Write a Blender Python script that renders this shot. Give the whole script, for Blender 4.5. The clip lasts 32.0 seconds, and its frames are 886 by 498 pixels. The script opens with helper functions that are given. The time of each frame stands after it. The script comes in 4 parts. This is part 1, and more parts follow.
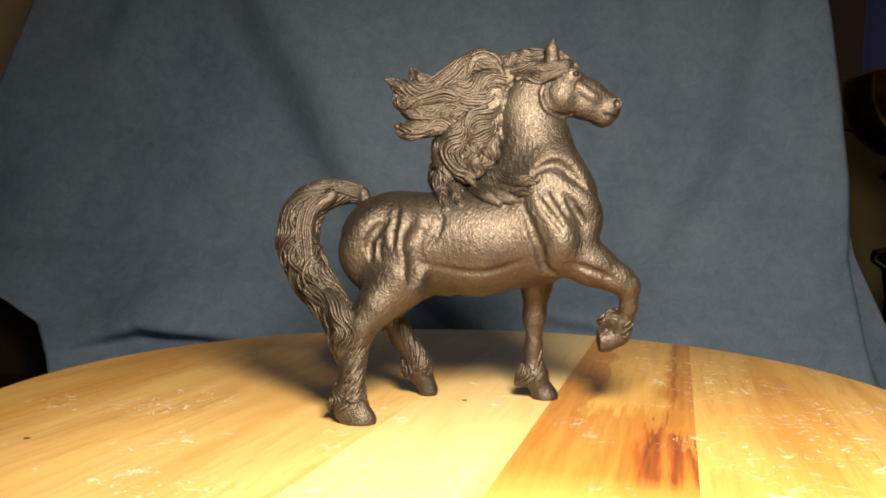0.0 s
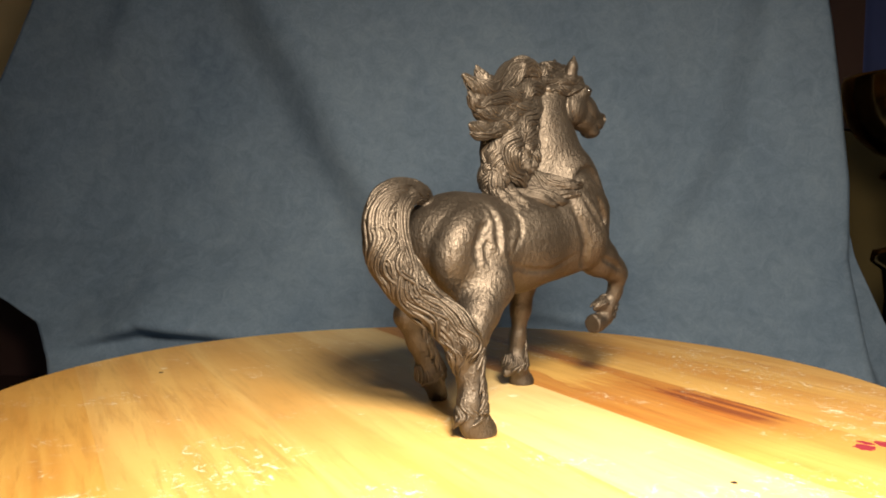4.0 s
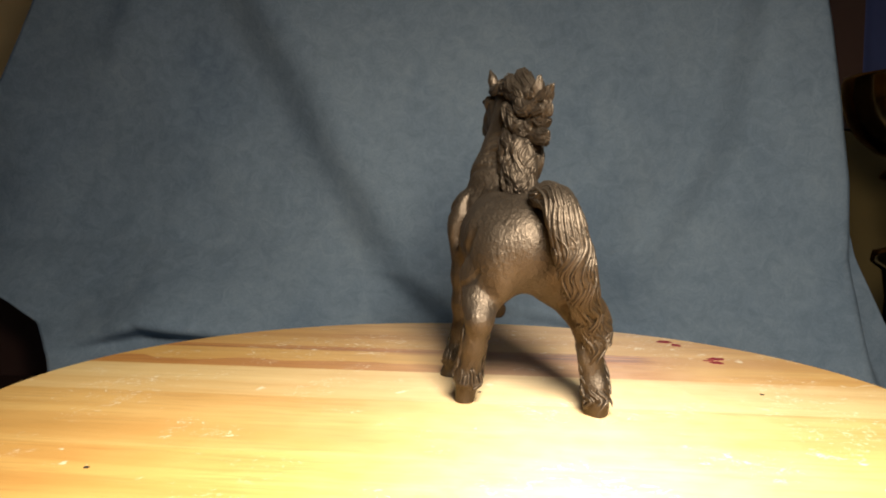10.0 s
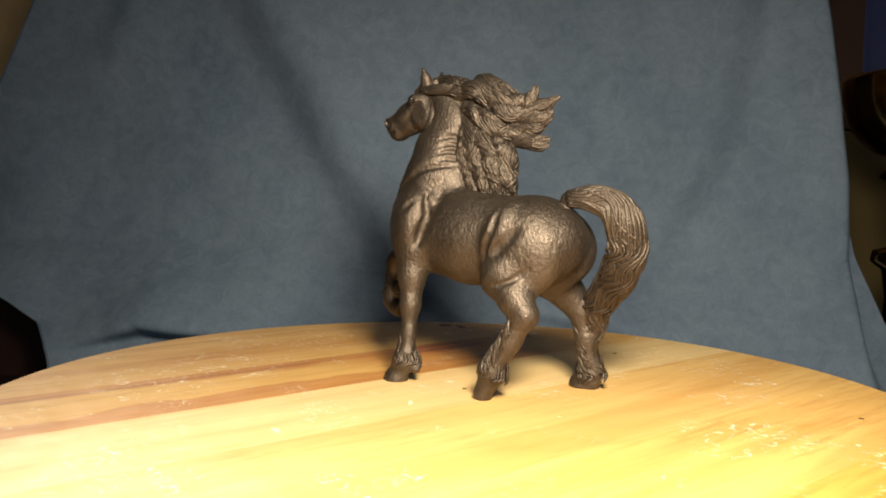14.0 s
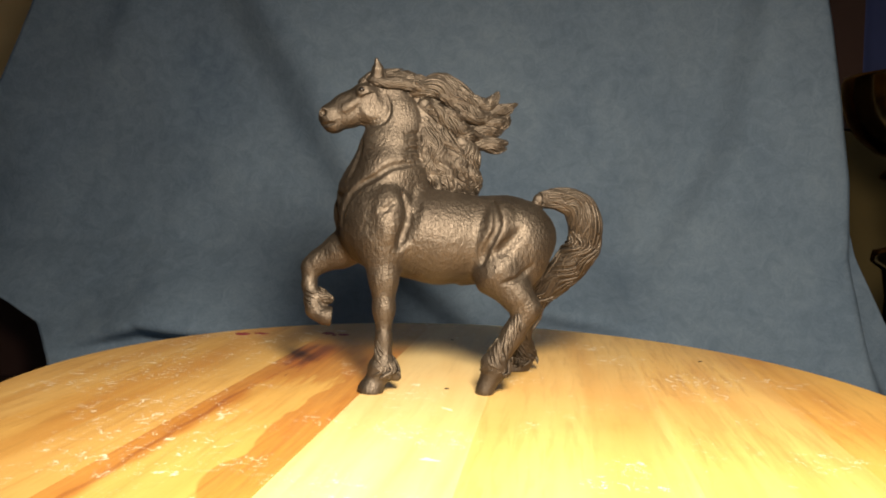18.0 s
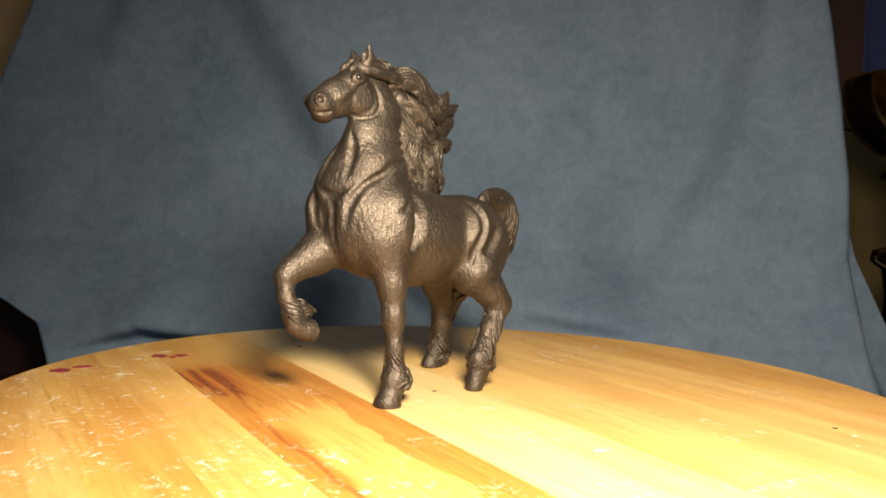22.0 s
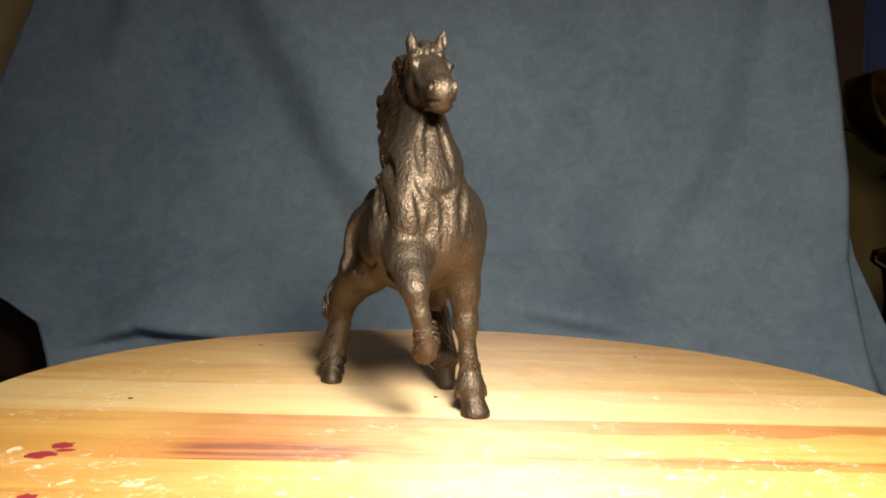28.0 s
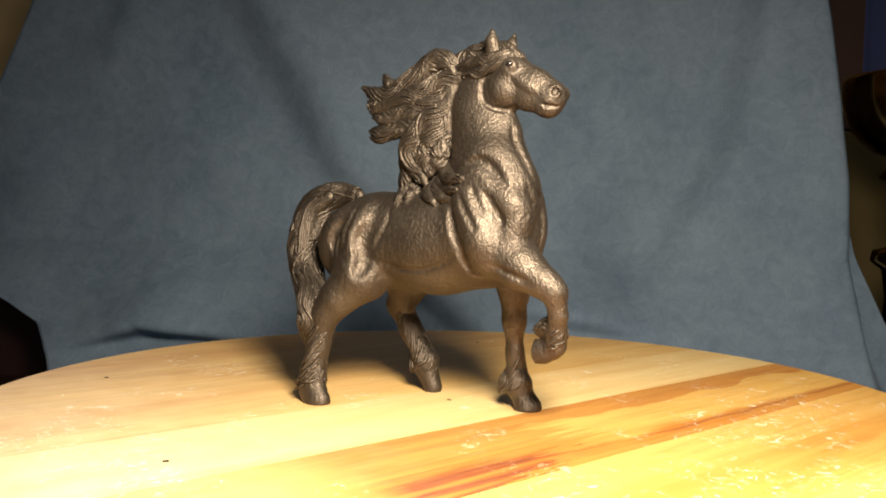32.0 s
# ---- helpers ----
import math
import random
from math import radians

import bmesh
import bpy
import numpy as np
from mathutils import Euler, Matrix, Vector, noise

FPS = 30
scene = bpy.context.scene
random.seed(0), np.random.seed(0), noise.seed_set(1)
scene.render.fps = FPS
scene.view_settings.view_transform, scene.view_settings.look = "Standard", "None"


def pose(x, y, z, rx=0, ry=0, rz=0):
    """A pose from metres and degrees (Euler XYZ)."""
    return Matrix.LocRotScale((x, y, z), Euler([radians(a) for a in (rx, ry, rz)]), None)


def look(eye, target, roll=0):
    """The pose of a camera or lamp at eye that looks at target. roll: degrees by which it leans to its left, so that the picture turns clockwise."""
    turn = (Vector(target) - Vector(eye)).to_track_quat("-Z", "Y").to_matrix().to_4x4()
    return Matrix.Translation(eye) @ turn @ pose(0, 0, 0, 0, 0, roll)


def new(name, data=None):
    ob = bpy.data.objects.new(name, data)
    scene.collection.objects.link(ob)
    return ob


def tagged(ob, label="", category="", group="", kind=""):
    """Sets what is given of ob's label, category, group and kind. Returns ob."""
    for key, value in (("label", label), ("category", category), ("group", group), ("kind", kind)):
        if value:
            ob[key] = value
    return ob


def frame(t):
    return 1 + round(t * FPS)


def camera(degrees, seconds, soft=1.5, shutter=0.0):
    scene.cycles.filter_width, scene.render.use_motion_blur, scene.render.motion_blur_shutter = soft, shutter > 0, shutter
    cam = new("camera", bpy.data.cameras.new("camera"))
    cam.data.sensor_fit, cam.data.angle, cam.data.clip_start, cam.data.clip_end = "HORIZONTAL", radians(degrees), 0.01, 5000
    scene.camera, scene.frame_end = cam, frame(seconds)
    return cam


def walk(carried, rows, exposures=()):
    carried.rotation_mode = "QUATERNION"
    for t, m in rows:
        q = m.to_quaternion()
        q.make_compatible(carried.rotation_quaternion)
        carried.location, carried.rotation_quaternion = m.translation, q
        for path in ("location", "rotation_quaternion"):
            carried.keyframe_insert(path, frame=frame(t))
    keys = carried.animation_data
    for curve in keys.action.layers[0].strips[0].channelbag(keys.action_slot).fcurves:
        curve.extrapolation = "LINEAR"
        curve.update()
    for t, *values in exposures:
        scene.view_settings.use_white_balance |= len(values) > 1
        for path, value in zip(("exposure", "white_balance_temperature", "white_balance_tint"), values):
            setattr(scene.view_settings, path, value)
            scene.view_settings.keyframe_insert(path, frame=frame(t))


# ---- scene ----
# ---- camera: a webcam that stands still before the turntable ----
cam = camera(59.34, 32.0, soft=1.9)
EYE = (0.0012, -0.336, 0.0802)
VIEW = look(EYE, (EYE[0] - 0.02559, EYE[1] + 0.99844, EYE[2] - 0.04969), 1.114)
walk(cam, [(0.0, VIEW), (32.0, VIEW)],
     ((0.0, -0.1), (1.0, 0.05), (3.0, 0.09), (6.0, 0.18), (10.0, 0.12), (13.0, 0.05), (14.0, 0.08), (19.0, 0.15), (23.0, 0.25), (25.0, 0.22), (28.0, 0.0), (30.0, 0.02), (31.0, 0.08), (32.0, 0.17)))

# ---- light: one warm lamp above the camera, an added dim fill lamp behind it ----
scene.view_settings.exposure = 0.0
world = bpy.data.worlds.new("room_air")
scene.world = world
world.use_nodes = True
world.node_tree.nodes["Background"].inputs[0].default_value = (0.75, 0.85, 1.0, 1)
world.node_tree.nodes["Background"].inputs[1].default_value = 0.6

lamp_data = bpy.data.lights.new("desk_lamp_light", "SPOT")
lamp_data.energy, lamp_data.color, lamp_data.shadow_soft_size = 14.0, (1.0, 0.885, 0.718), 0.042
lamp_data.spot_size, lamp_data.spot_blend = radians(147), 1.0
lamp = new("desk_lamp_light", lamp_data)
lamp.matrix_world = look((0.044, -0.262, 0.197), (0.066, 0.02, -0.05))
# unseen area lamp, added only to lift the shadows from the front
fill_data = bpy.data.lights.new("added_fill_light", "AREA")
fill_data.shape, fill_data.size, fill_data.size_y = "RECTANGLE", 1.2, 0.8
fill_data.energy, fill_data.color = 1.1, (0.95, 0.97, 1.0)
new("added_fill_light", fill_data).matrix_world = look((0.1, -1.63, 0.75), (0.1, 0.0, 0.75))


# ---- materials ----
def material(name, rough=0.5, metal=0.0, spec=0.5):
    m = bpy.data.materials.new(name)
    m.use_nodes = True
    nt = m.node_tree
    b = nt.nodes["Principled BSDF"]
    b.inputs["Roughness"].default_value = rough
    b.inputs["Metallic"].default_value = metal
    b.inputs["Specular IOR Level"].default_value = spec
    return m, nt, b


def node(nt, kind, **values):
    n = nt.nodes.new(kind)
    for key, value in values.items():
        n.inputs[key.replace("_", " ")].default_value = value
    return n


def coords(nt, scale=(1, 1, 1), turn=0.0, space="Object"):
    tc = nt.nodes.new("ShaderNodeTexCoord")
    mp = nt.nodes.new("ShaderNodeMapping")
    mp.inputs["Scale"].default_value = scale
    mp.inputs["Rotation"].default_value = (0, 0, turn)
    nt.links.new(tc.outputs[space], mp.inputs["Vector"])
    return mp.outputs["Vector"]


def noise_tex(nt, vec, scale, detail=4.0, rough=0.55, distort=0.0):
    n = node(nt, "ShaderNodeTexNoise", Scale=scale, Detail=detail, Roughness=rough, Distortion=distort)
    nt.links.new(vec, n.inputs["Vector"])
    return n.outputs["Fac"]


def ramp(nt, fac, stops):
    r = nt.nodes.new("ShaderNodeValToRGB")
    els = r.color_ramp.elements
    while len(els) < len(stops):
        els.new(0.5)
    for e, (p, c) in zip(els, stops):
        e.position, e.color = p, (*c, 1) if len(c) == 3 else c
    nt.links.new(fac, r.inputs["Fac"])
    return r.outputs["Color"]


def mix(nt, fac, a, b, how="MIX"):
    m = nt.nodes.new("ShaderNodeMix")
    m.data_type, m.blend_type = "RGBA", how
    for sock, v in ((0, fac), (6, a), (7, b)):
        if isinstance(v, (int, float)):
            m.inputs[sock].default_value = v
        elif isinstance(v, tuple):
            m.inputs[sock].default_value = (*v, 1)
        else:
            nt.links.new(v, m.inputs[sock])
    return m.outputs[2]


def maths(nt, op, a, b=0.0, c=0.0):
    m = nt.nodes.new("ShaderNodeMath")
    m.operation = op
    for i, v in enumerate((a, b, c)):
        if isinstance(v, (int, float)):
            m.inputs[i].default_value = v
        else:
            nt.links.new(v, m.inputs[i])
    return m.outputs[0]


def bump(nt, b, height, strength, distance):
    n = node(nt, "ShaderNodeBump", Strength=strength, Distance=distance)
    nt.links.new(height, n.inputs["Height"])
    nt.links.new(n.outputs["Normal"], b.inputs["Normal"])


def metal_paint():
    m, nt, b = material("pewter_bronze_paint", 0.6, 0.96)
    v = coords(nt)
    grain = noise_tex(nt, v, 1150, 1.5, 0.5, 0.4)
    fur = noise_tex(nt, coords(nt, (1.0, 1.0, 0.40)), 1000, 1.5, 0.5, 0.6)
    big = noise_tex(nt, v, 55, 4)
    nt.links.new(ramp(nt, big, [(0.3, (0.074, 0.058, 0.044)), (0.7, (0.122, 0.098, 0.075))]), b.inputs["Base Color"])
    nt.links.new(ramp(nt, grain, [(0.35, (0.64,) * 3), (0.65, (0.49,) * 3)]), b.inputs["Roughness"])
    bump(nt, b, maths(nt, "ADD", grain, fur), 0.38, 0.0009)
    return m


def plain(name, color, rough, metal=0.0, spread=0.12, scale=40):
    m, nt, b = material(name, rough, metal)
    f = noise_tex(nt, coords(nt), scale, 5)
    lo = tuple(c * (1 - spread) for c in color)
    hi = tuple(min(1, c * (1 + spread)) for c in color)
    nt.links.new(ramp(nt, f, [(0.3, lo), (0.7, hi)]), b.inputs["Base Color"])
    bump(nt, b, f, 0.2, 0.001)
    return m


def cloth_mat():
    m, nt, b = material("blue_grey_cotton", 0.95, 0.0, 0.15)
    v = coords(nt)
    blot = noise_tex(nt, v, 7, 7, 0.65, 0.5)
    fleck = noise_tex(nt, v, 70, 6, 0.75, 0.8)
    weave = noise_tex(nt, v, 600, 2)
    col = ramp(nt, blot, [(0.3, (0.102, 0.149, 0.207)), (0.5, (0.147, 0.199, 0.257)), (0.72, (0.191, 0.247, 0.301))])
    col = mix(nt, 0.30, col, ramp(nt, fleck, [(0.36, (0.07, 0.095, 0.135)), (0.64, (0.215, 0.265, 0.32))]))
    nt.links.new(mix(nt, 0.10, col, ramp(nt, weave, [(0.35, (0.08, 0.11, 0.16)), (0.65, (0.20, 0.25, 0.31))])), b.inputs["Base Color"])
    bump(nt, b, maths(nt, "ADD", weave, fleck), 0.25, 0.001)
    return m


METAL = metal_paint()
CLOTH = cloth_mat()


def pine(name, light, dark, seed, streak=0.5, stain=False):
    """Varnished pine with the grain along the planks, 74 degrees from the x axis; scuffed, one plank stained."""
    m, nt, b = material(name, 0.5, 0.0, 1.0)
    # the brushed varnish shines wide across the grain
    b.inputs["Anisotropic"].default_value = 0.76
    b.inputs["IOR"].default_value = 1.82
    way = nt.nodes.new("ShaderNodeVectorTransform")
    way.vector_type, way.convert_from, way.convert_to = "VECTOR", "OBJECT", "WORLD"
    way.inputs[0].default_value = (math.sin(radians(74)), -math.cos(radians(74)), 0)
    nt.links.new(way.outputs[0], b.inputs["Tangent"])
    tc = nt.nodes.new("ShaderNodeTexCoord")
    rot = nt.nodes.new("ShaderNodeMapping")
    rot.inputs["Rotation"].default_value = (0, 0, radians(-74))
    nt.links.new(tc.outputs["Object"], rot.inputs["Vector"])
    here = rot.outputs["Vector"]
    off = nt.nodes.new("ShaderNodeMapping")
    off.inputs["Location"].default_value = (seed * 0.37, seed * 0.11, seed * 0.05)
    nt.links.new(here, off.inputs["Vector"])
    lng = nt.nodes.new("ShaderNodeMapping")
    lng.inputs["Scale"].default_value = (2.2, 26, 1)
    nt.links.new(off.outputs["Vector"], lng.inputs["Vector"])
    v = lng.outputs["Vector"]
    dark = tuple(0.9 * q + 0.1 * p for p, q in zip(light, dark))
    wide = noise_tex(nt, v, 1.7, 3, 0.5, 0.9)
    thin = noise_tex(nt, v, 11, 5, 0.62, 0.5)
    cloud = noise_tex(nt, off.outputs["Vector"], 14, 3, 0.5)
    base = ramp(nt, wide, [(0.33, light), (0.50, tuple(0.6 * p + 0.4 * q for p, q in zip(light, dark))), (0.66, dark)])
    col = mix(nt, maths(nt, "MULTIPLY", ramp(nt, thin, [(0.49, (0, 0, 0)), (0.66, (1, 1, 1))]), 1.0 * streak), base, tuple(q * 0.8 for q in dark))
    col = mix(nt, maths(nt, "MULTIPLY", ramp(nt, cloud, [(0.35, (0, 0, 0)), (0.7, (1, 1, 1))]), 0.3), col, tuple(min(1, p * 1.1) for p in light))
    # x runs along the plank, -y across it
    sep = nt.nodes.new("ShaderNodeSeparateXYZ")
    nt.links.new(here, sep.inputs[0])
    along, across = sep.outputs[0], maths(nt, "MULTIPLY", sep.outputs[1], -1.0)

    def clamped(v, gain):
        q = maths(nt, "MULTIPLY", v, gain)
        q.node.use_clamp = True
        return q

    def above(v, edge, width):
        """0 below an edge, 1 past it."""
        return clamped(maths(nt, "SUBTRACT", v, edge), 1.0 / width)

    def below(v, edge, width):
        return clamped(maths(nt, "SUBTRACT", edge, v), 1.0 / width)

    def both(*masks):
        out = masks[0]
        for q in masks[1:]:
            out = maths(nt, "MULTIPLY", out, q)
        return out

    def patch_at(a, l, ra, rl):
        """A soft oval patch of the table top, in metres across and along."""
        da = maths(nt, "MULTIPLY", maths(nt, "SUBTRACT", across, a), 1.0 / ra)
        dl = maths(nt, "MULTIPLY", maths(nt, "SUBTRACT", along, l), 1.0 / rl)
        return clamped(maths(nt, "SUBTRACT", 1.0, maths(nt, "ADD", maths(nt, "MULTIPLY", da, da), maths(nt, "MULTIPLY", dl, dl))), 1.6)

    if stain:
        fine = nt.nodes.new("ShaderNodeMapping")
        fine.inputs["Scale"].default_value = (9, 150, 1)
        nt.links.new(here, fine.inputs["Vector"])
        wob = noise_tex(nt, fine.outputs["Vector"], 1.0, 4, 0.6)
        jag = noise_tex(nt, fine.outputs["Vector"], 2.6, 4, 0.65, 0.4)
        slow = noise_tex(nt, here, 22, 2)
        # amber strip along one edge, amber along the other, paler wood between them
        edge = maths(nt, "MULTIPLY_ADD", slow, 0.030, 0.044)
        strip = below(across, edge, 0.0012)
        side = above(across, maths(nt, "MULTIPLY_ADD", slow, 0.016, 0.077), 0.004)
        head = below(along, maths(nt, "MULTIPLY_ADD", jag, 0.10, -0.045), 0.02)
        amber = maths(nt, "MAXIMUM", maths(nt, "MAXIMUM", strip, side), head)
        amber = both(amber, above(along, -0.118, 0.03), maths(nt, "MULTIPLY_ADD", wob, 0.7, 0.42))
        amber.node.use_clamp = True
        col = mix(nt, maths(nt, "MULTIPLY", amber, 0.88), col, ramp(nt, jag, [(0.35, (0.32, 0.090, 0.008)), (0.65, (0.47, 0.175, 0.020))]))
        # a thin brown vein
        vein = maths(nt, "ABSOLUTE", maths(nt, "SUBTRACT", maths(nt, "ADD", across, maths(nt, "MULTIPLY", slow, 0.010)), 0.0955))
        vein = both(clamped(maths(nt, "SUBTRACT", 0.0016, vein), 900.0), above(along, 0.0, 0.03), maths(nt, "MULTIPLY_ADD", wob, 1.6, -0.2))
        vein.node.use_clamp = True
        col = mix(nt, maths(nt, "MULTIPLY", vein, 0.8), col, (0.23, 0.06, 0.010))
        # the burnt patch with a jagged end
        spike = maths(nt, "SUBTRACT", 1.0, maths(nt, "MULTIPLY", maths(nt, "ABSOLUTE", maths(nt, "SUBTRACT", across, 0.0865)), 90.0))
        reach = maths(nt, "MULTIPLY_ADD", spike, 0.034, maths(nt, "MULTIPLY_ADD", jag, 0.17, -0.135))
        burnt = both(below(along, reach, 0.006), above(along, maths(nt, "MULTIPLY_ADD", wob, 0.05, -0.122), 0.012), above(across, maths(nt, "MULTIPLY_ADD", jag, 0.014, 0.067), 0.003))
        col = mix(nt, maths(nt, "MULTIPLY", burnt, 0.93), col, ramp(nt, wob, [(0.36, (0.115, 0.022, 0.005)), (0.48, (0.25, 0.060, 0.009)), (0.62, (0.45, 0.15, 0.017))]))
    # worn varnish: dense in a few places, thin elsewhere
    dense = patch_at(0.137, -0.03, 0.055, 0.13)
    for a, l, ra, rl in ((0.098, 0.085, 0.042, 0.060), (-0.012, 0.146, 0.028, 0.032), (-0.01, -0.148, 0.075, 0.030), (0.056, -0.036, 0.012, 0.016), (-0.105, -0.05, 0.03, 0.04)):
        dense = maths(nt, "MAXIMUM", dense, patch_at(a, l, ra, rl))
    patch = maths(nt, "MULTIPLY_ADD", dense, 0.11, noise_tex(nt, here, 24, 3, 0.55))
    flake = noise_tex(nt, here, 150, 6, 0.78, 1.6)
    worn = maths(nt, "MULTIPLY", ramp(nt, patch, [(0.54, (0, 0, 0)), (0.62, (1, 1, 1))]), ramp(nt, flake, [(0.56, (0, 0, 0)), (0.63, (1, 1, 1))]))
    dab = noise_tex(nt, here, 62, 2, 0.5, 0.8)
    worn = maths(nt, "MAXIMUM", worn, maths(nt, "MULTIPLY", ramp(nt, dab, [(0.735, (0, 0, 0)), (0.76, (1, 1, 1))]), 0.9))
    col = mix(nt, maths(nt, "MULTIPLY", worn, 0.8), col, (0.88, 0.80, 0.60))
    nt.links.new(col, b.inputs["Base Color"])
    scuff = noise_tex(nt, here, 70, 5, 0.7)
    nt.links.new(ramp(nt, scuff, [(0.35, (0.52,) * 3), (0.7, (0.64,) * 3)]), b.inputs["Roughness"])
    bump(nt, b, maths(nt, "ADD", maths(nt, "ADD", thin, scuff), worn), 0.14, 0.0007)
    return m


# ---- mesh helpers ----
def mesh_of(name, verts, faces, mat, smooth=True):
    me = bpy.data.meshes.new(name)
    me.from_pydata(verts, [], faces)
    if smooth:
        me.polygons.foreach_set("use_smooth", [True] * len(me.polygons))
    me.materials.append(mat)
    me.update()
    return me


def part(name, me, parent, label=""):
    ob = new(name, me)
    ob.parent = parent
    return tagged(ob, label)


def lathe(profile, n=48):
    """Verts and faces of a turned shape about z from (radius, height) pairs."""
    verts, faces = [], []
    for r, z in profile:
        for i in range(n):
            a = 2 * math.pi * i / n
            verts.append((r * math.cos(a), r * math.sin(a), z))
    for j in range(len(profile) - 1):
        for i in range(n):
            k = (i + 1) % n
            faces.append((j * n + i, j * n + k, (j + 1) * n + k, (j + 1) * n + i))
    return verts, faces


def slab(x0, x1, y0, y1, z0, z1):
    v = [(x, y, z) for z in (z0, z1) for y in (y0, y1) for x in (x0, x1)]
    f = [(0, 2, 3, 1), (4, 5, 7, 6), (0, 1, 5, 4), (2, 6, 7, 3), (0, 4, 6, 2), (1, 3, 7, 5)]
    return v, f


# ---- the room: dark desk, walls ----
DESK_Z = -0.115
WALL = plain("tan_wall_paint", (0.56, 0.385, 0.175), 0.8, scale=6)
DARKWOOD = plain("dark_stained_wood", (0.020, 0.008, 0.006), 0.45, scale=20)
CEIL = plain("ceiling_paint", (0.6, 0.58, 0.52), 0.9)
DOOR = plain("dark_brown_varnish", (0.055, 0.022, 0.012), 0.6, scale=14)
# tan wall in dim light, its shade put into the colour
OLIVE = plain("dim_wall_olive", (0.12, 0.082, 0.022), 0.7, scale=10)
BLUE = plain("dark_blue_curtain", (0.06, 0.075, 0.19), 0.9, scale=14)

tagged(new("floor", mesh_of("floor", *slab(-1.6, 1.6, -1.6, 0.8, DESK_Z - 0.04, DESK_Z), DARKWOOD, False)), kind="structure")
for nm, box in (("wall_north", (-1.6, 1.6, 0.80, 0.90, DESK_Z - 0.04, 1.6)), 
                ("wall_west", (-1.7, -1.6, -1.7, 0.9, DESK_Z - 0.04, 1.6)), ("wall_east", (1.6, 1.7, -1.7, 0.9, DESK_Z - 0.04, 1.6))):
    tagged(new(nm, mesh_of(nm, *slab(*box), WALL, False)), kind="structure")
# the opening in this unseen wall is added to seat the fill lamp
south_v, south_f = [], []
for box in ((-1.6, -0.5, -1.7, -1.6, DESK_Z - 0.04, 1.6), (0.7, 1.6, -1.7, -1.6, DESK_Z - 0.04, 1.6), (-0.5, 0.7, -1.7, -1.6, DESK_Z - 0.04, 0.35), (-0.5, 0.7, -1.7, -1.6, 1.15, 1.6)):
    bv, bf = slab(*box)
    south_f += [tuple(i + len(south_v) for i in f) for f in bf]
    south_v += bv
tagged(new("wall_south", mesh_of("wall_south", south_v, south_f, WALL, False)), kind="structure")
tagged(new("ceiling", mesh_of("ceiling", *slab(-1.7, 1.7, -1.7, 0.9, 1.6, 1.65), CEIL, False)), kind="structure")
tagged(new("trim_door", mesh_of("trim_door", *slab(0.50, 0.551, 0.77, 0.797, 0.205, 1.2), DOOR, False)), kind="structure")
# panel added before the wall so that this stretch looks dimly lit
tagged(new("dim_wall_panel", mesh_of("dim_wall_panel", *slab(0.42, 0.75, 0.765, 0.797, DESK_Z, 0.2), OLIVE, False)), kind="structure")
curtain_v, curtain_f = [], []
for i in range(41):
    for z in (0.2, 1.2):
        curtain_v.append((0.553 + 0.010 * i, 0.775 + 0.012 * math.sin(i * 1.1), z))
for i in range(40):
    curtain_f.append((2 * i, 2 * i + 2, 2 * i + 3, 2 * i + 1))
curtain = tagged(new("curtain", mesh_of("curtain", curtain_v, curtain_f, BLUE)), "dark blue curtain hanging in the dim corner", "curtain")
curtain.modifiers.new("thickness", "SOLIDIFY").thickness = 0.003

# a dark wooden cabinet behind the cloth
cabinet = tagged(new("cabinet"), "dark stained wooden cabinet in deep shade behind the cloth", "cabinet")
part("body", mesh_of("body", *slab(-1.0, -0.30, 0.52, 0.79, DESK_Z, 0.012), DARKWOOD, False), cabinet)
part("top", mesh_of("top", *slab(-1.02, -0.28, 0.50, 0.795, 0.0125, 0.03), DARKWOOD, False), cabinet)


# ---- the cloth backdrop ----
LEFT_Z = (-0.115, -0.075, -0.05, -0.03, -0.012, 0.02, 0.12, 0.197, 0.295, 0.42)
LEFT_X = (-0.372, -0.390, -0.403, -0.416, -0.452, -0.52, -0.52, -0.475, -0.431, -0.39)


def step(v):
    return 1 / (1 + math.exp(-max(-30.0, min(30.0, v))))


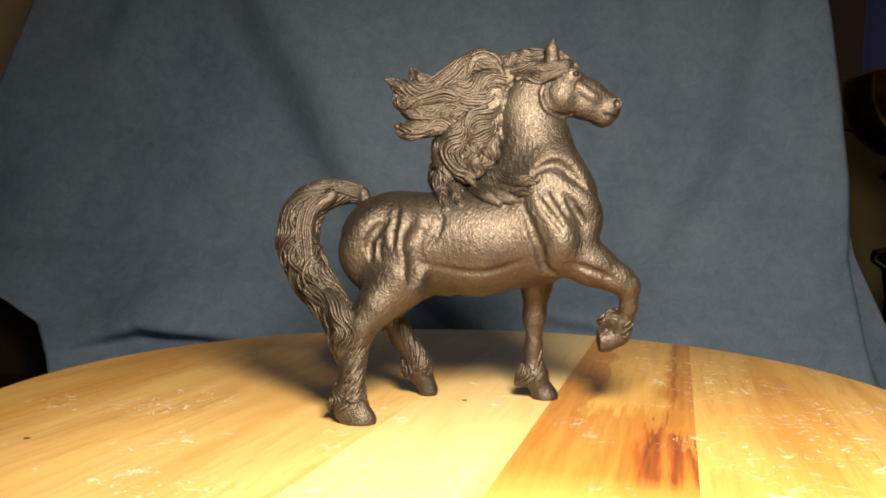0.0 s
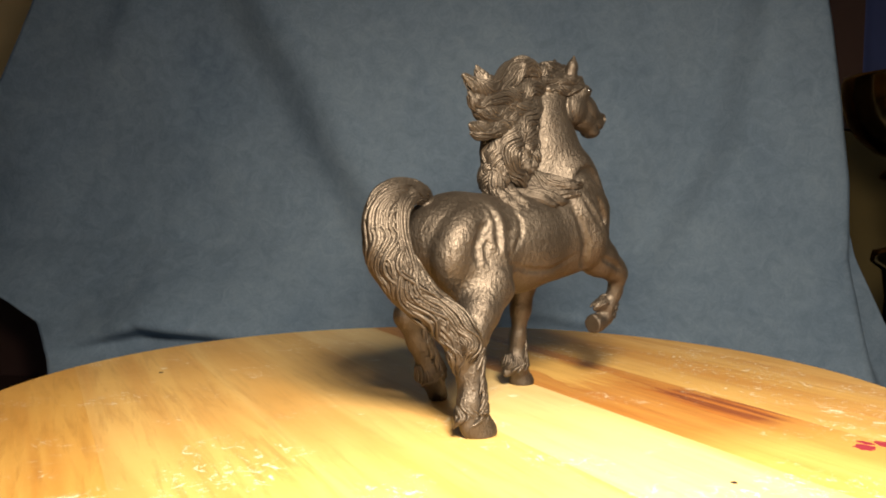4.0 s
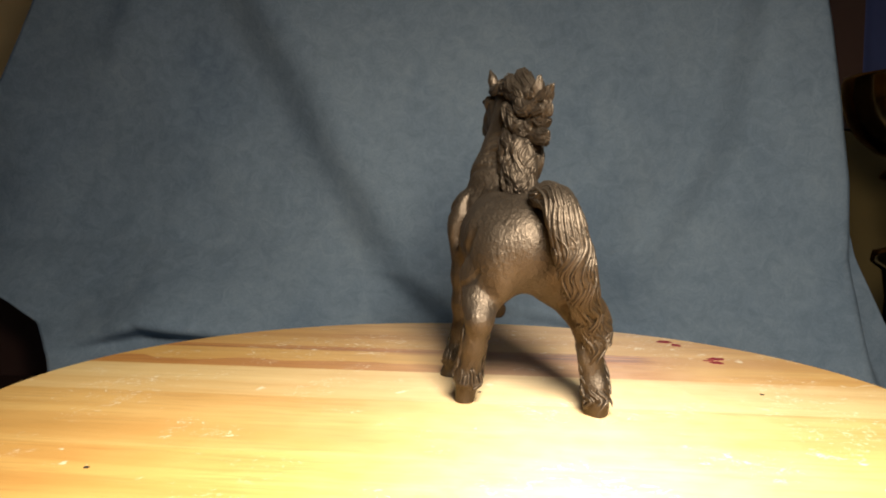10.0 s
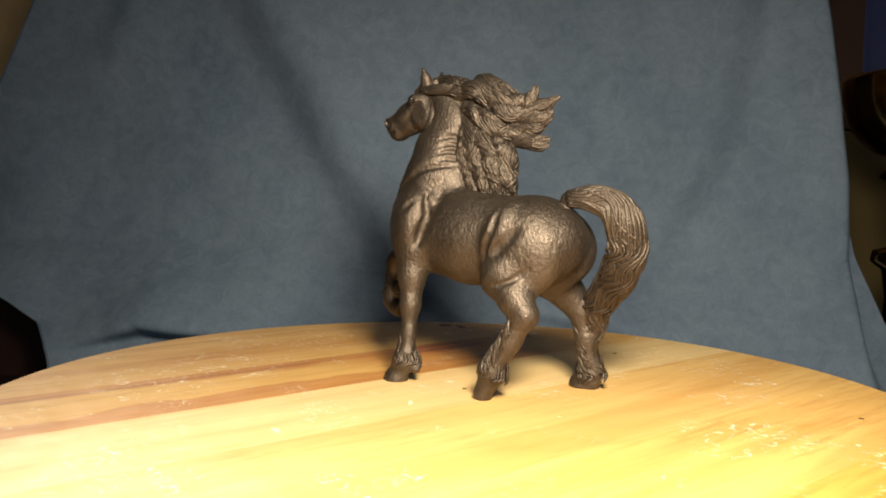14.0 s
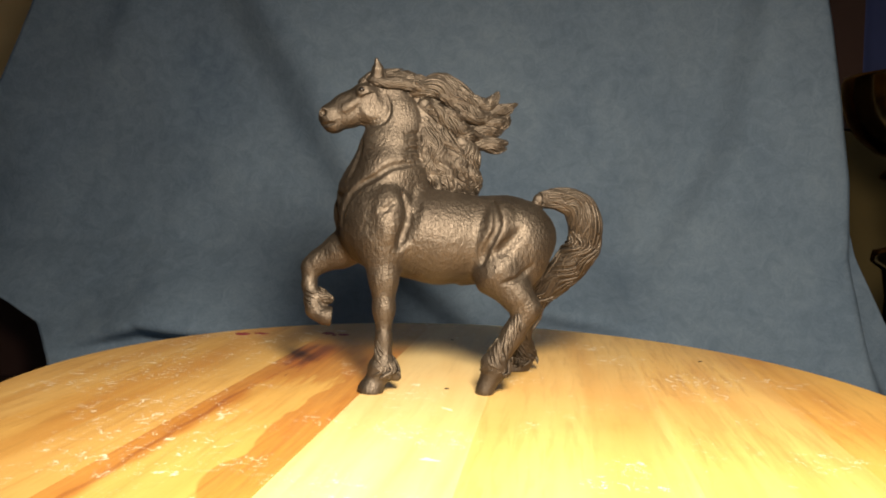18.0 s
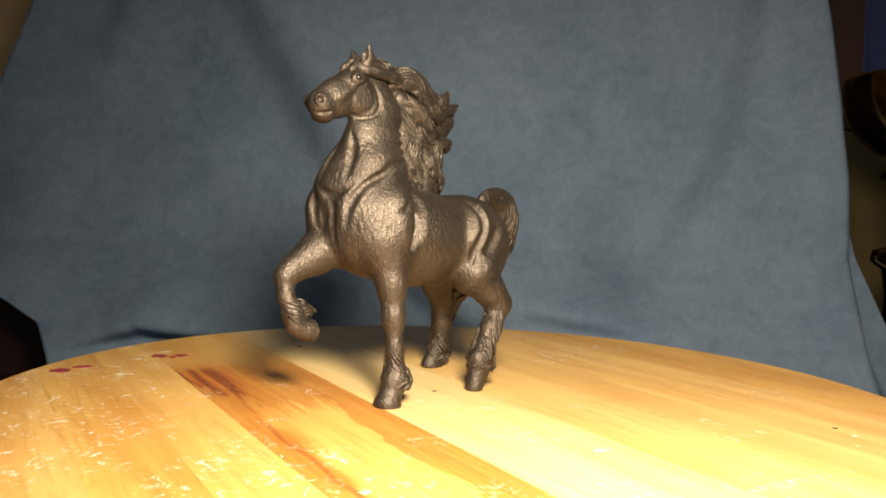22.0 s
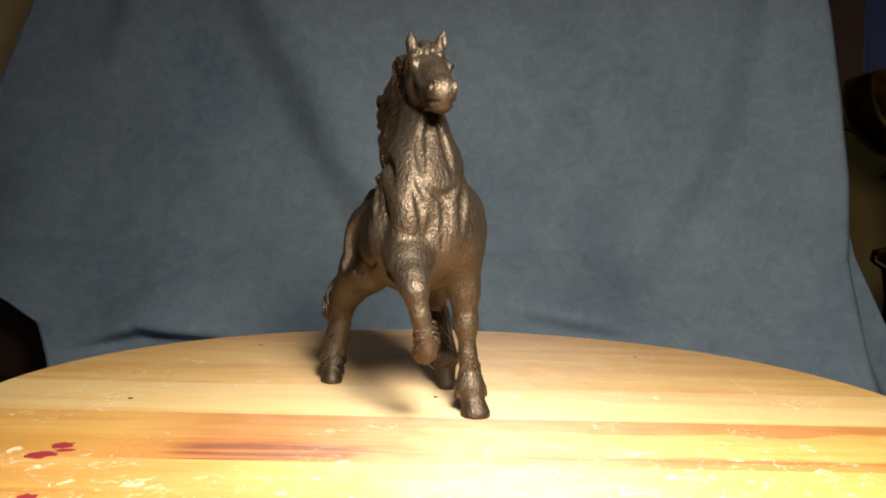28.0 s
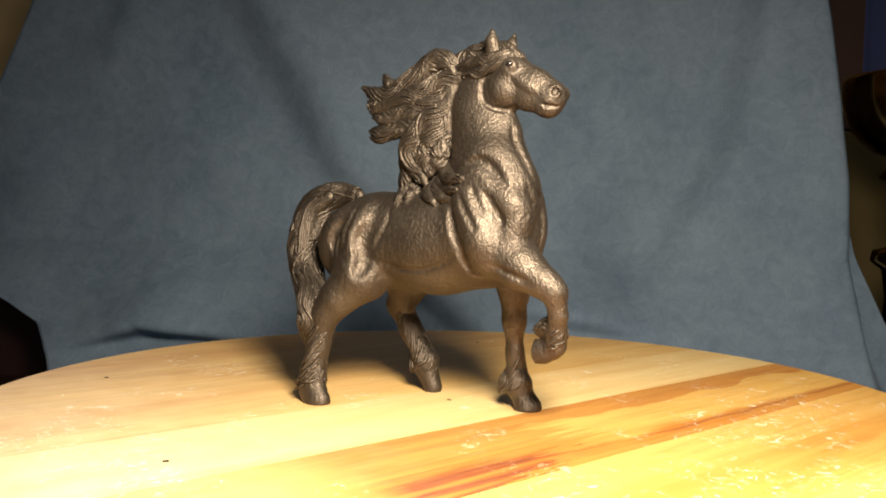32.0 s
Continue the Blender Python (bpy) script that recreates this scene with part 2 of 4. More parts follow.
def cloth_point(s, t):
    """A point of the hung cloth: s from edge to edge (0 to 1, past 1 the fold behind the edge), t from the desk (0) to the top (1)."""
    z = DESK_Z + 0.004 + 0.55 * t
    left = float(np.interp(z, LEFT_Z, LEFT_X))
    right = float(np.interp(z, (-0.1, -0.06, 0.12, 0.30), (0.368, 0.365, 0.358, 0.3365)))
    q = min(s, 1.0)
    x = left + (right - left) * q
    y = 0.42 - 0.42 * max(0.0, 0.05 - z) - 0.10 * math.exp(-(z - DESK_Z) / 0.018)
    # the long fold from the top down to the middle
    fold = float(np.interp(z, (-0.05, 0.026, 0.157, 0.298, 0.4), (0.035, -0.062, -0.143, -0.222, -0.26)))
    y -= (0.054 - 0.014 * step((z - 0.12) / 0.05)) * step((x - fold) / 0.013) * math.exp(-((max(0.0, x - fold)) / 0.16) ** 2)
    # a valley on the right: the cloth draws back slowly, then comes forward at once
    fold = float(np.interp(z, (0.0, 0.072, 0.157, 0.30, 0.4), (0.175, 0.212, 0.256, 0.278, 0.29)))
    y += 0.030 * step((z - 0.03) / 0.03) * step((fold - x) / 0.007) * math.exp(-(max(0.0, fold - x) / 0.07) ** 2)
    fold = float(np.interp(z, (0.2, 0.25, 0.32), (-0.372, -0.356, -0.335)))
    y -= 0.009 * step((z - 0.235) / 0.01) * step((x - fold) / 0.005) * math.exp(-((max(0.0, x - fold)) / 0.05) ** 2)
    # the break near the table with a deep wrinkle
    lip = -0.032 - 0.25 * max(0.0, -0.302 - x) - 0.09 * max(0.0, x + 0.302)
    y -= 0.044 * step((z - lip) / 0.0026) * math.exp(-((z - lip) / 0.05) ** 2) * math.exp(-((x + 0.285) / 0.07) ** 2)
    lip = -0.010 - 0.18 * (x - 0.075)
    y -= 0.030 * step((z - lip) / 0.0045) * math.exp(-((z - lip) / 0.06) ** 2) * math.exp(-((x - 0.11) / 0.085) ** 2)
    y -= 0.034 * step((x - 0.20) / 0.05)
    y += 0.006 * math.sin(9.0 * x + 5.5 * z + 0.6) + 0.004 * math.sin(23 * x + 9 * z + 2.0)
    y += 0.016 * noise.noise((3.6 * x, 3.0 * z, 0.3)) + 0.006 * noise.noise((10 * x, 8 * z, 4.3)) + 0.0016 * noise.noise((34 * x, 30 * z, 1.3))
    # above a crease the outer part hangs farther back
    back = 0.11 * max(0.0, -0.14 - x) * step((z - 0.045 - 0.02 * noise.noise((5 * x, 0.0, 2.0))) / 0.016)
    y, x, z = y + back, x * (1 + back / 0.756), 0.08 + (z - 0.08) * (1 + back / 0.756)
    if s > 1:
        e = (s - 1) / 0.14
        wide = float(np.interp(z, (-0.11, -0.013, 0.123, 0.17, 0.4), (0.088, 0.045, 0.010, -0.01, -0.02)))
        x += wide * e
        y += 0.045 * math.sin(min(1.0, e * 2.5) * math.pi / 2)
    return 0.9617 * x - 0.0007 * z - 0.0008, y, 0.9608 * z + 0.0011 * x - 0.0043


nx, nz = 230, 170
verts = [cloth_point(1.14 * i / nx, (j / nz) ** 1.25) for j in range(nz + 1) for i in range(nx + 1)]
faces = [(j * (nx + 1) + i, j * (nx + 1) + i + 1, (j + 1) * (nx + 1) + i + 1, (j + 1) * (nx + 1) + i) for j in range(nz) for i in range(nx)]
backdrop = tagged(new("backdrop_cloth", mesh_of("backdrop_cloth", verts, faces, CLOTH)),
                  "blue-grey cotton cloth hung in soft folds behind the turntable", "backdrop cloth")
thick = backdrop.modifiers.new("thickness", "SOLIDIFY")
thick.thickness, thick.offset = 0.0012, 1.0

# ---- a dark metal goblet standing in the corner beside the cloth ----
GOLD, gnt, gb = material("dark_gilt_metal", 0.16, 1.0)
gnt.links.new(ramp(gnt, noise_tex(gnt, coords(gnt), 30, 4), [(0.3, (0.16, 0.09, 0.03)), (0.7, (0.36, 0.21, 0.08))]), gb.inputs["Base Color"])
goblet = tagged(new("goblet"), "tall dark gilt metal goblet with turned stem", "goblet")
goblet.matrix_world = pose(0.4105, 0.40, -0.0115)
part("bowl", mesh_of("bowl", *lathe([(0.050, 0.222), (0.055, 0.223), (0.0565, 0.219), (0.056, 0.200), (0.051, 0.182), (0.041, 0.166), (0.026, 0.153), (0.012, 0.147), (0.0, 0.1465)]), GOLD), goblet)
part("stem", mesh_of("stem", *lathe([(0.0, 0.146), (0.010, 0.146), (0.012, 0.139), (0.020, 0.136), (0.022, 0.130), (0.012, 0.124), (0.009, 0.11), (0.008, 0.08), (0.010, 0.066), (0.024, 0.062), (0.026, 0.052), (0.016, 0.044), (0.013, 0.02), (0.014, -0.02), (0.0, -0.02)]), GOLD), goblet)
part("foot", mesh_of("foot", *lathe([(0.0, -0.0205), (0.016, -0.0205), (0.026, -0.032), (0.030, -0.06), (0.042, -0.085), (0.048, DESK_Z + 0.0155), (0.048, DESK_Z + 0.0115), (0.0, DESK_Z + 0.0115)]), GOLD), goblet)

# ---- the turntable ----
turntable = tagged(new("turntable"), "round varnished pine turntable of glued planks, scuffed and stained", "turntable")
DISC, THICK = 0.2022, 0.018
MID = Vector((-0.0033, 0.0010))
GRAIN = radians(74)
ALONG = Vector((math.cos(GRAIN), math.sin(GRAIN)))
ACROSS = Vector((math.sin(GRAIN), -math.cos(GRAIN)))
MID_W = MID.dot(ACROSS)
# across-grain limits of the planks, light and dark tint, strength of the streaks
PLANKS = ((MID_W - DISC, -0.145, (0.690, 0.395, 0.092), (0.510, 0.225, 0.036), 0.6), (-0.145, -0.086, (0.700, 0.435, 0.130), (0.530, 0.255, 0.058), 0.6),
          (-0.086, -0.0135, (0.690, 0.440, 0.145), (0.550, 0.290, 0.070), 0.5), (-0.0135, 0.041, (0.740, 0.535, 0.235), (0.640, 0.400, 0.135), 0.35),
          (0.041, 0.0985, (0.650, 0.385, 0.095), (0.510, 0.245, 0.042), 0.5), (0.0985, 0.126, (0.650, 0.390, 0.105), (0.480, 0.220, 0.040), 0.6),
          (0.126, 0.155, (0.640, 0.370, 0.092), (0.470, 0.205, 0.034), 0.6), (0.155, MID_W + DISC, (0.660, 0.400, 0.120), (0.450, 0.190, 0.028), 0.6))


def plank(w0, w1):
    """A plank of the disc between two lines, with the round rim eased at top and bottom."""
    n = 60
    w0, w1 = w0 - MID_W, w1 - MID_W
    verts, faces = [], []
    levels = ((0.0028, 0.0), (0.0008, -0.0008), (0.0, -0.003), (0.0, -THICK + 0.002), (0.002, -THICK))
    m = 2 * n + 2
    for inset, z in levels:
        r = DISC - inset
        for side in (1, -1):
            for i in range(n + 1):
                w = max(-r, min(r, w0 + (w1 - w0) * (i / n if side == 1 else 1 - i / n)))
                p = MID + ALONG * (side * math.sqrt(max(1e-8, r * r - w * w))) + ACROSS * w
                verts.append((p.x, p.y, z))
    for j in range(len(levels) - 1):
        for i in range(m):
            k = (i + 1) % m
            faces.append((j * m + i, (j + 1) * m + i, (j + 1) * m + k, j * m + k))
    faces.append(tuple(reversed(range(m))))
    faces.append(tuple(range((len(levels) - 1) * m, len(levels) * m)))
    return verts, faces


for i, (w0, w1, light, dark, streak) in enumerate(PLANKS):
    part("plank", mesh_of("plank", *plank(w0, w1), pine("pine_plank", light, dark, i, streak, abs(w1 - 0.0985) < 0.001), False), turntable)
part("swivel_base", mesh_of("swivel_base", *lathe([(0.0, -THICK), (0.06, -THICK), (0.06, -0.03), (0.11, -0.04), (0.11, DESK_Z + 0.003), (0.0, DESK_Z + 0.003)]), DARKWOOD, False), turntable, "dark wooden swivel base")


def spot(name, a, l, ra, rl, mat, seed, z=0.00012):
    """A thin mark on the table: centre across and along the grain, half sizes."""
    rnd = random.Random(seed)
    ring = []
    for i in range(18):
        g = 2 * math.pi * i / 18
        k = 0.78 + 0.4 * rnd.random()
        p = ACROSS * (a + ra * k * math.cos(g)) + ALONG * (l + rl * k * math.sin(g))
        ring.append((p.x, p.y))
    verts = [(x, y, z) for x, y in ring] + [(x, y, -0.0006) for x, y in ring]
    faces = [tuple(range(18))] + [(i, 18 + i, 18 + (i + 1) % 18, (i + 1) % 18) for i in range(18)]
    return part(name, mesh_of(name, verts, faces, mat, False), turntable)


HOLE = plain("dark_hole", (0.02, 0.012, 0.008), 0.9)
RED = plain("red_paint", (0.26, 0.022, 0.036), 0.6)
for a, l in ((6.0, -9.4), (-122.4, -111.8), (20.0, -134.0), (-108.0, 107.0)):
    spot("nail_hole", a * 0.001, l * 0.001, 0.0011, 0.0010, HOLE, int(a))
for i, (a, l, ra, rl) in enumerate(((145, -112.5, 4.2, 4.6), (135, -118, 4.4, 2.8), (97, -132, 3.6, 4.4), (87, -130, 3.4, 3.6), (92, -127, 1.6, 3.0))):
    tagged(spot("paint_mark", a * 0.001, l * 0.001, ra * 0.001, rl * 0.001, RED, i), "red paint mark")


# ---- the horse figurine ----
VOX = 0.56
LO, HI = np.array((-86.0, -36.0, -2.0)), np.array((80.0, 40.0, 154.0))
DIM = np.ceil((HI - LO) / VOX).astype(int)
FIELD = np.full(DIM, 9.0, np.float32)


def window(lo, hi):
    a = np.clip(((np.array(lo) - LO) / VOX).astype(int) - 1, 0, DIM)
    b = np.clip(((np.array(hi) - LO) / VOX).astype(int) + 2, 0, DIM)
    sl = tuple(slice(i, j) for i, j in zip(a, b))
    ax = [LO[i] + VOX * np.arange(a[i], b[i], dtype=np.float32) for i in range(3)]
    return sl, np.meshgrid(*ax, indexing="ij", sparse=True)


def blend(sl, d, k, cut=False):
    f = FIELD[sl]
    if cut:
        h = np.clip(0.5 - 0.5 * (f + d) / k, 0, 1)
        FIELD[sl] = f * (1 - h) - d * h + k * h * (1 - h)
    else:
        h = np.clip(0.5 + 0.5 * (d - f) / k, 0, 1)
        FIELD[sl] = d * (1 - h) + f * h - k * h * (1 - h)


def egg(c, r, k=4.0, pitch=0.0, cut=False):
    """An ellipsoid, pitched nose-down by so many degrees about the sideways axis."""
    m = max(r) + k + 2
    sl, (x, y, z) = window([v - m for v in c], [v + m for v in c])
    x, y, z = x - c[0], y - c[1], z - c[2]
    ca, sa = math.cos(radians(pitch)), math.sin(radians(pitch))
    u, w = ca * x - sa * z, sa * x + ca * z
    q = np.sqrt((u / r[0]) ** 2 + (y / r[1]) ** 2 + (w / r[2]) ** 2)
    g = np.sqrt((u / r[0] ** 2) ** 2 + (y / r[1] ** 2) ** 2 + (w / r[2] ** 2) ** 2) + 1e-6
    blend(sl, q * (q - 1) / g, k, cut)


def limb(pts, k=3.0, flat=1.0, cut=False):
    """A tube through (x, y, z, radius) points; flat narrows it sideways."""
    for (x0, y0, z0, r0), (x1, y1, z1, r1) in zip(pts, pts[1:]):
        m = max(r0, r1) + k + 2
        sl, (x, y, z) = window([min(a, b) - m for a, b in ((x0, x1), (y0, y1), (z0, z1))], [max(a, b) + m for a, b in ((x0, x1), (y0, y1), (z0, z1))])
        dx, dy, dz = x1 - x0, y1 - y0, z1 - z0
        t = np.clip(((x - x0) * dx + (y - y0) * dy + (z - z0) * dz) / (dx * dx + dy * dy + dz * dz + 1e-9), 0, 1)
        d = np.sqrt((x - x0 - t * dx) ** 2 + ((y - y0 - t * dy) / flat) ** 2 + (z - z0 - t * dz) ** 2) - (r0 + (r1 - r0) * t)
        blend(sl, d, k, cut)


def spline(pts, n):
    """Points along a smooth curve through the given ones."""
    p = np.array(pts, float)
    p = np.vstack([2 * p[0] - p[1], p, 2 * p[-1] - p[-2]])
    out = []
    for s in np.linspace(0, len(pts) - 1.0001, n):
        i, t = int(s), s - int(s)
        a, b, c, d = p[i:i + 4]
        out.append(0.5 * (2 * b + (c - a) * t + (2 * a - 5 * b + 4 * c - d) * t * t + (3 * b - a - 3 * c + d) * t ** 3))
    return np.array(out)


# trunk
limb([(-20, 3.0, 68.2, 20.2), (8, 2, 68.5, 20.9), (30, 1.5, 72, 21.5)], 5)
egg((-27, 3.5, 69.4), (21.6, 21.2, 18.6), 6)
egg((38.4, 2.5, 77.5), (16.8, 15.5, 21.0), 6)
egg((35, -11, 76), (13, 9, 20), 5)
egg((35, 14.0, 72), (13, 9, 18.5), 5)
# neck and head
limb([(34.8, 0.5, 90, 17.0), (31.8, -0.8, 108, 14.2)], 5, 0.78)
limb([(31.8, -0.8, 108, 14.2), (29.0, -1.6, 121, 11.8), (33, -2.4, 134, 9.0)], 5, 0.60)
egg((39.0, -5.0, 91), (15.0, 12, 15), 6)
egg((28, 1.5, 95), (14, 9.5, 12), 6)
egg((45.0, -7.5, 86), (11.0, 10, 13), 5)
limb([(43, -2.3, 132.2, 7.7), (53.2, -2.4, 126.8, 6.9), (60.2, -2.1, 123.1, 5.9)], 2.5, 0.84)
egg((44.5, -2.3, 133.2), (6.5, 8.6, 6.0), 2.0, 30)
limb([(42, -2.4, 126.3, 5.6), (50.8, -2.4, 123.2, 4.6), (58, -2.1, 120.2, 3.9)], 2.5, 1.05)
egg((60.6, -2.1, 121.9), (4.8, 5.6, 5.9), 2, 25)
egg((58.8, -2.1, 117.7), (4.2, 4.4, 2.6), 1.5)
# base of the neck
egg((37.5, -7.5, 98), (11, 9, 11), 6)
egg((34, 7.0, 97), (11, 7.5, 11), 6)
# right fore leg, lifted
limb([(42, -9, 68, 12.6), (54, -11.5, 60.3, 8.0), (63.5, -12.3, 55.3, 5.3), (67.6, -12.3, 52.6, 4.6)], 4)
limb([(68.0, -12.3, 52, 4.5), (68.4, -10.5, 44, 3.4), (66.6, -8, 37, 3.8)], 2)
limb([(66.4, -7.8, 37.0, 4.2), (66.0, -7.0, 33.0, 4.1)], 1.5)
limb([(65.6, -6.9, 31.6, 3.9), (60.5, -6.0, 29.6, 4.3), (56.5, -5.6, 29.2, 4.6)], 1.0)
limb([(66.0, -8.0, 39.5, 3.0), (61.0, -7.2, 38.4, 2.5), (57.2, -6.6, 36.4, 1.3)], 1.5)
# left fore leg
limb([(35, 14, 66, 11), (34.3, 17.3, 50, 6.2), (33.8, 18.7, 36.5, 4.5), (33.6, 20, 23, 3.2), (33.5, 21, 14, 4.4)], 4)
limb([(33.8, 21.3, 12, 5.3), (35.0, 21.7, 8.5, 5.6)], 2)
limb([(32.0, 21.3, 11, 3.8), (27.2, 21.6, 6.8, 2.5)], 2)
egg((33.8, 21.4, 10.6), (6.6, 6.2, 3.8), 1.5, -15)
limb([(36.4, 21.9, 6, 4.6), (38.6, 22.1, 1.0, 6.2)], 0.8)
# right hind leg
egg((-27, -8.5, 63), (17.5, 11, 19), 5)
limb([(-24, -13, 53, 12), (-32, -17.5, 44, 7.4), (-37.5, -19.5, 37, 5.6), (-40.5, -20.6, 24, 4.5), (-41.5, -22.5, 13, 5.4)], 4)
limb([(-42, -23, 10.5, 6.6), (-41, -23.8, 5, 6.8)], 2, 0.68)
limb([(-40, -24, 6, 5.4), (-37.8, -24.3, 1.0, 6.8)], 0.8, 0.76)
# left hind leg, on its toe
egg((-25, 15.5, 63), (17.5, 11, 19), 5)
limb([(-19, 19, 53, 12), (-26, 22.8, 44.5, 7.0), (-31.8, 24.4, 38.5, 5.2), (-25, 25, 27, 4.6), (-17.5, 25.8, 14.5, 5.2)], 4)
limb([(-17.3, 25.9, 14, 5.6), (-15.5, 26, 8, 5.0)], 2)
egg((-17.0, 25.9, 12.6), (7.2, 6.2, 5.2), 1.5, -30)
limb([(-15.4, 26, 8.5, 4.6), (-12.8, 26.2, 2.0, 4.4)], 0.8)


def skin(x, z, side):
    """How far out the surface lies at (x, z) on the right (-1) or left (1) side."""
    i, k = int((x - LO[0]) / VOX), int((z - LO[2]) / VOX)
    row = np.nonzero(FIELD[i, :, k] < 0)[0]
    return LO[1] + VOX * (row[0] if side < 0 else row[-1]) if len(row) else 0.0


def eased(v):
    """Evens out the steps of the grid along a line."""
    for i in range(6):
        v = [v[0]] + [(p + 2 * q + r) / 4 for p, q, r in zip(v, v[1:], v[2:])] + [v[-1]]
    return v


def over(side, pts, out=0.0):
    """Lays (x, z) points on a side of the body."""
    line = spline(pts, 5 * len(pts))
    return [(x, y + side * out, z) for (x, z), y in zip(line, eased([skin(x, z, side) for x, z in line]))]


def crease(side, pts, r=1.5, deep=0.9, k=1.6):
    line = over(side, pts, r - deep)
    n = len(line)
    limb([(*p, r * min(1.0, 0.35 + 3.0 * min(i, n - 1 - i) / n)) for i, p in enumerate(line)], k, 1.0, True)


def ridge(side, pts, r=3.0, lift=0.8, k=3.0):
    line = over(side, pts, lift - r)
    n = len(line)
    limb([(*p, r * min(1.0, 0.5 + 2.0 * min(i, n - 1 - i) / n)) for i, p in enumerate(line)], k)


def front(pts, out=0.0):
    """Lays (y, z) points on the breast."""
    line, far = spline(pts, 5 * len(pts)), []
    for y, z in line:
        j, k = int((y - LO[1]) / VOX), int((z - LO[2]) / VOX)
        far.append(LO[0] + VOX * np.nonzero(FIELD[:, j, k] < 0)[0][-1])
    line = [(x + out, y, z) for (y, z), x in zip(line, eased(far))]
    return line


# broad muscles of both sides
ridge(-1, [(29, 91), (36, 80), (40, 70), (42, 62)], 5.0, 0.25, 4)
ridge(-1, [(47, 86), (51, 80), (50, 70)], 4.5, 0.15, 4)
ridge(-1, [(-20, 82), (-22, 70), (-21, 60)], 5.0, 0.25, 4)
ridge(-1, [(-31, 80), (-40, 68), (-40, 56)], 5.0, 0.30, 4)
ridge(1, [(-20, 83), (-16, 72), (-12, 63)], 5.5, 0.6, 4)
ridge(1, [(33, 88), (34, 78), (33, 66)], 5.5, 0.1, 4)
crease(-1, [(-13, 76), (-16.3, 68.7), (-14.7, 61), (-16.9, 53.5)], 2.8, 0.7, 3)
crease(-1, [(33, 99), (42, 98), (48, 92)], 2.4, 0.25, 2.5)
crease(1, [(20, 92), (22, 82), (25, 71), (29, 63)], 2.6, 0.35, 2.6)
crease(1, [(-28, 76), (-21, 68), (-16, 63)], 2.0, 0.35, 2.2)
for ax in (0, 1, 2) * 4:
    FIELD[:] = 0.5 * FIELD + 0.25 * (np.roll(FIELD, 1, ax) + np.roll(FIELD, -1, ax))
# sharp folds: right flank, shoulder and foreleg
crease(-1, [(-23.6, 84.3), (-24.0, 78.4), (-25.3, 71.9), (-25.2, 66.5)], 1.3, 0.4, 1.1)
crease(-1, [(-27.3, 77.5), (-31.7, 73.4), (-34.3, 68.2), (-34.0, 62.0)], 1.9, 1.15, 1.2)
crease(-1, [(-29.0, 72.0), (-30.6, 67.0), (-29.8, 62.0)], 1.0, 0.4, 0.8)
crease(-1, [(-8.0, 83.0), (-6.4, 77.0), (-8.6, 71.0), (-12.0, 66.0)], 1.0, 0.3, 0.9)
crease(-1, [(-14.8, 61.0), (-2.5, 57.8), (8.6, 56.8), (19.7, 59.1), (28.5, 63.5)], 1.4, 0.14, 1.2)
crease(-1, [(24.7, 85.0), (28.1, 75.5), (31.4, 66.9), (33.7, 59.5), (38.1, 56.6)], 1.7, 0.6, 1.4)
crease(-1, [(30.1, 87.4), (35.7, 79.9), (41.2, 73.0)], 1.4, 0.35, 1.1)
crease(-1, [(35.5, 90.0), (39.8, 84.0), (43.6, 77.5)], 1.2, 0.45, 0.9)
crease(-1, [(41.6, 87.6), (46.1, 81.1), (49.3, 75.7)], 1.4, 0.6, 1.1)
crease(-1, [(28.2, 94.5), (32.6, 98.0), (39.2, 99.1), (45.9, 94.2), (50.5, 89.3)], 1.4, 0.15, 1.2)
crease(-1, [(44.3, 61.3), (53.2, 58.1), (61.3, 54.9)], 1.3, 0.7, 0.9)
# left side
crease(1, [(-15.2, 86.5), (-15.0, 75.2), (-10.6, 64.9), (-8.6, 57.5)], 1.8, 1.2, 1.2)
crease(1, [(-18.0, 50.0), (-26.2, 53.0), (-32.9, 58.5)], 1.2, 0.45, 0.9)
crease(1, [(27.1, 88.5), (24.2, 79.1), (26.1, 71.6), (28.5, 64.1)], 1.8, 1.1, 1.3)
crease(1, [(30.0, 86.0), (34.0, 82.0), (38.0, 80.0)], 1.2, 0.35, 0.9)
crease(1, [(18.1, 102.5), (31.2, 100.6), (38.8, 96.1), (46.3, 90.8)], 1.5, 0.7, 1.1)
for z in (104.5, 108, 111.5, 115):
    crease(1, [(17.5, z), (21.5, z + 1.0), (26, z - 0.4)], 0.9, 0.2, 0.8)
# breast and front of the neck
for line, r in ((front([(2, 66), (2, 78), (1, 87)], 1.2), 1.9), (front([(-7, 92), (-7, 103), (-5, 113)], 1.0), 2.0), (front([(6, 94), (4.5, 105), (1.5, 114)], 1.0), 2.0),
                (front([(-8, 91), (-3, 87.6), (1, 86), (5, 87.6), (9, 91)], 1.2), 1.7), (front([(14, 95), (10.5, 84), (9.5, 73)], 1.4), 2.1), (front([(-11, 90), (-8, 82), (-7, 73)], 1.4), 2.1)):
    n = len(line)
    limb([(*p, r * min(1.0, 0.45 + 1.5 * min(i, n - 1 - i) / n)) for i, p in enumerate(line)], 1.1, 1.0, True)
# take off the hardest edges
for ax in (0, 1, 2):
    FIELD[:] = 0.5 * FIELD + 0.25 * (np.roll(FIELD, 1, ax) + np.roll(FIELD, -1, ax))


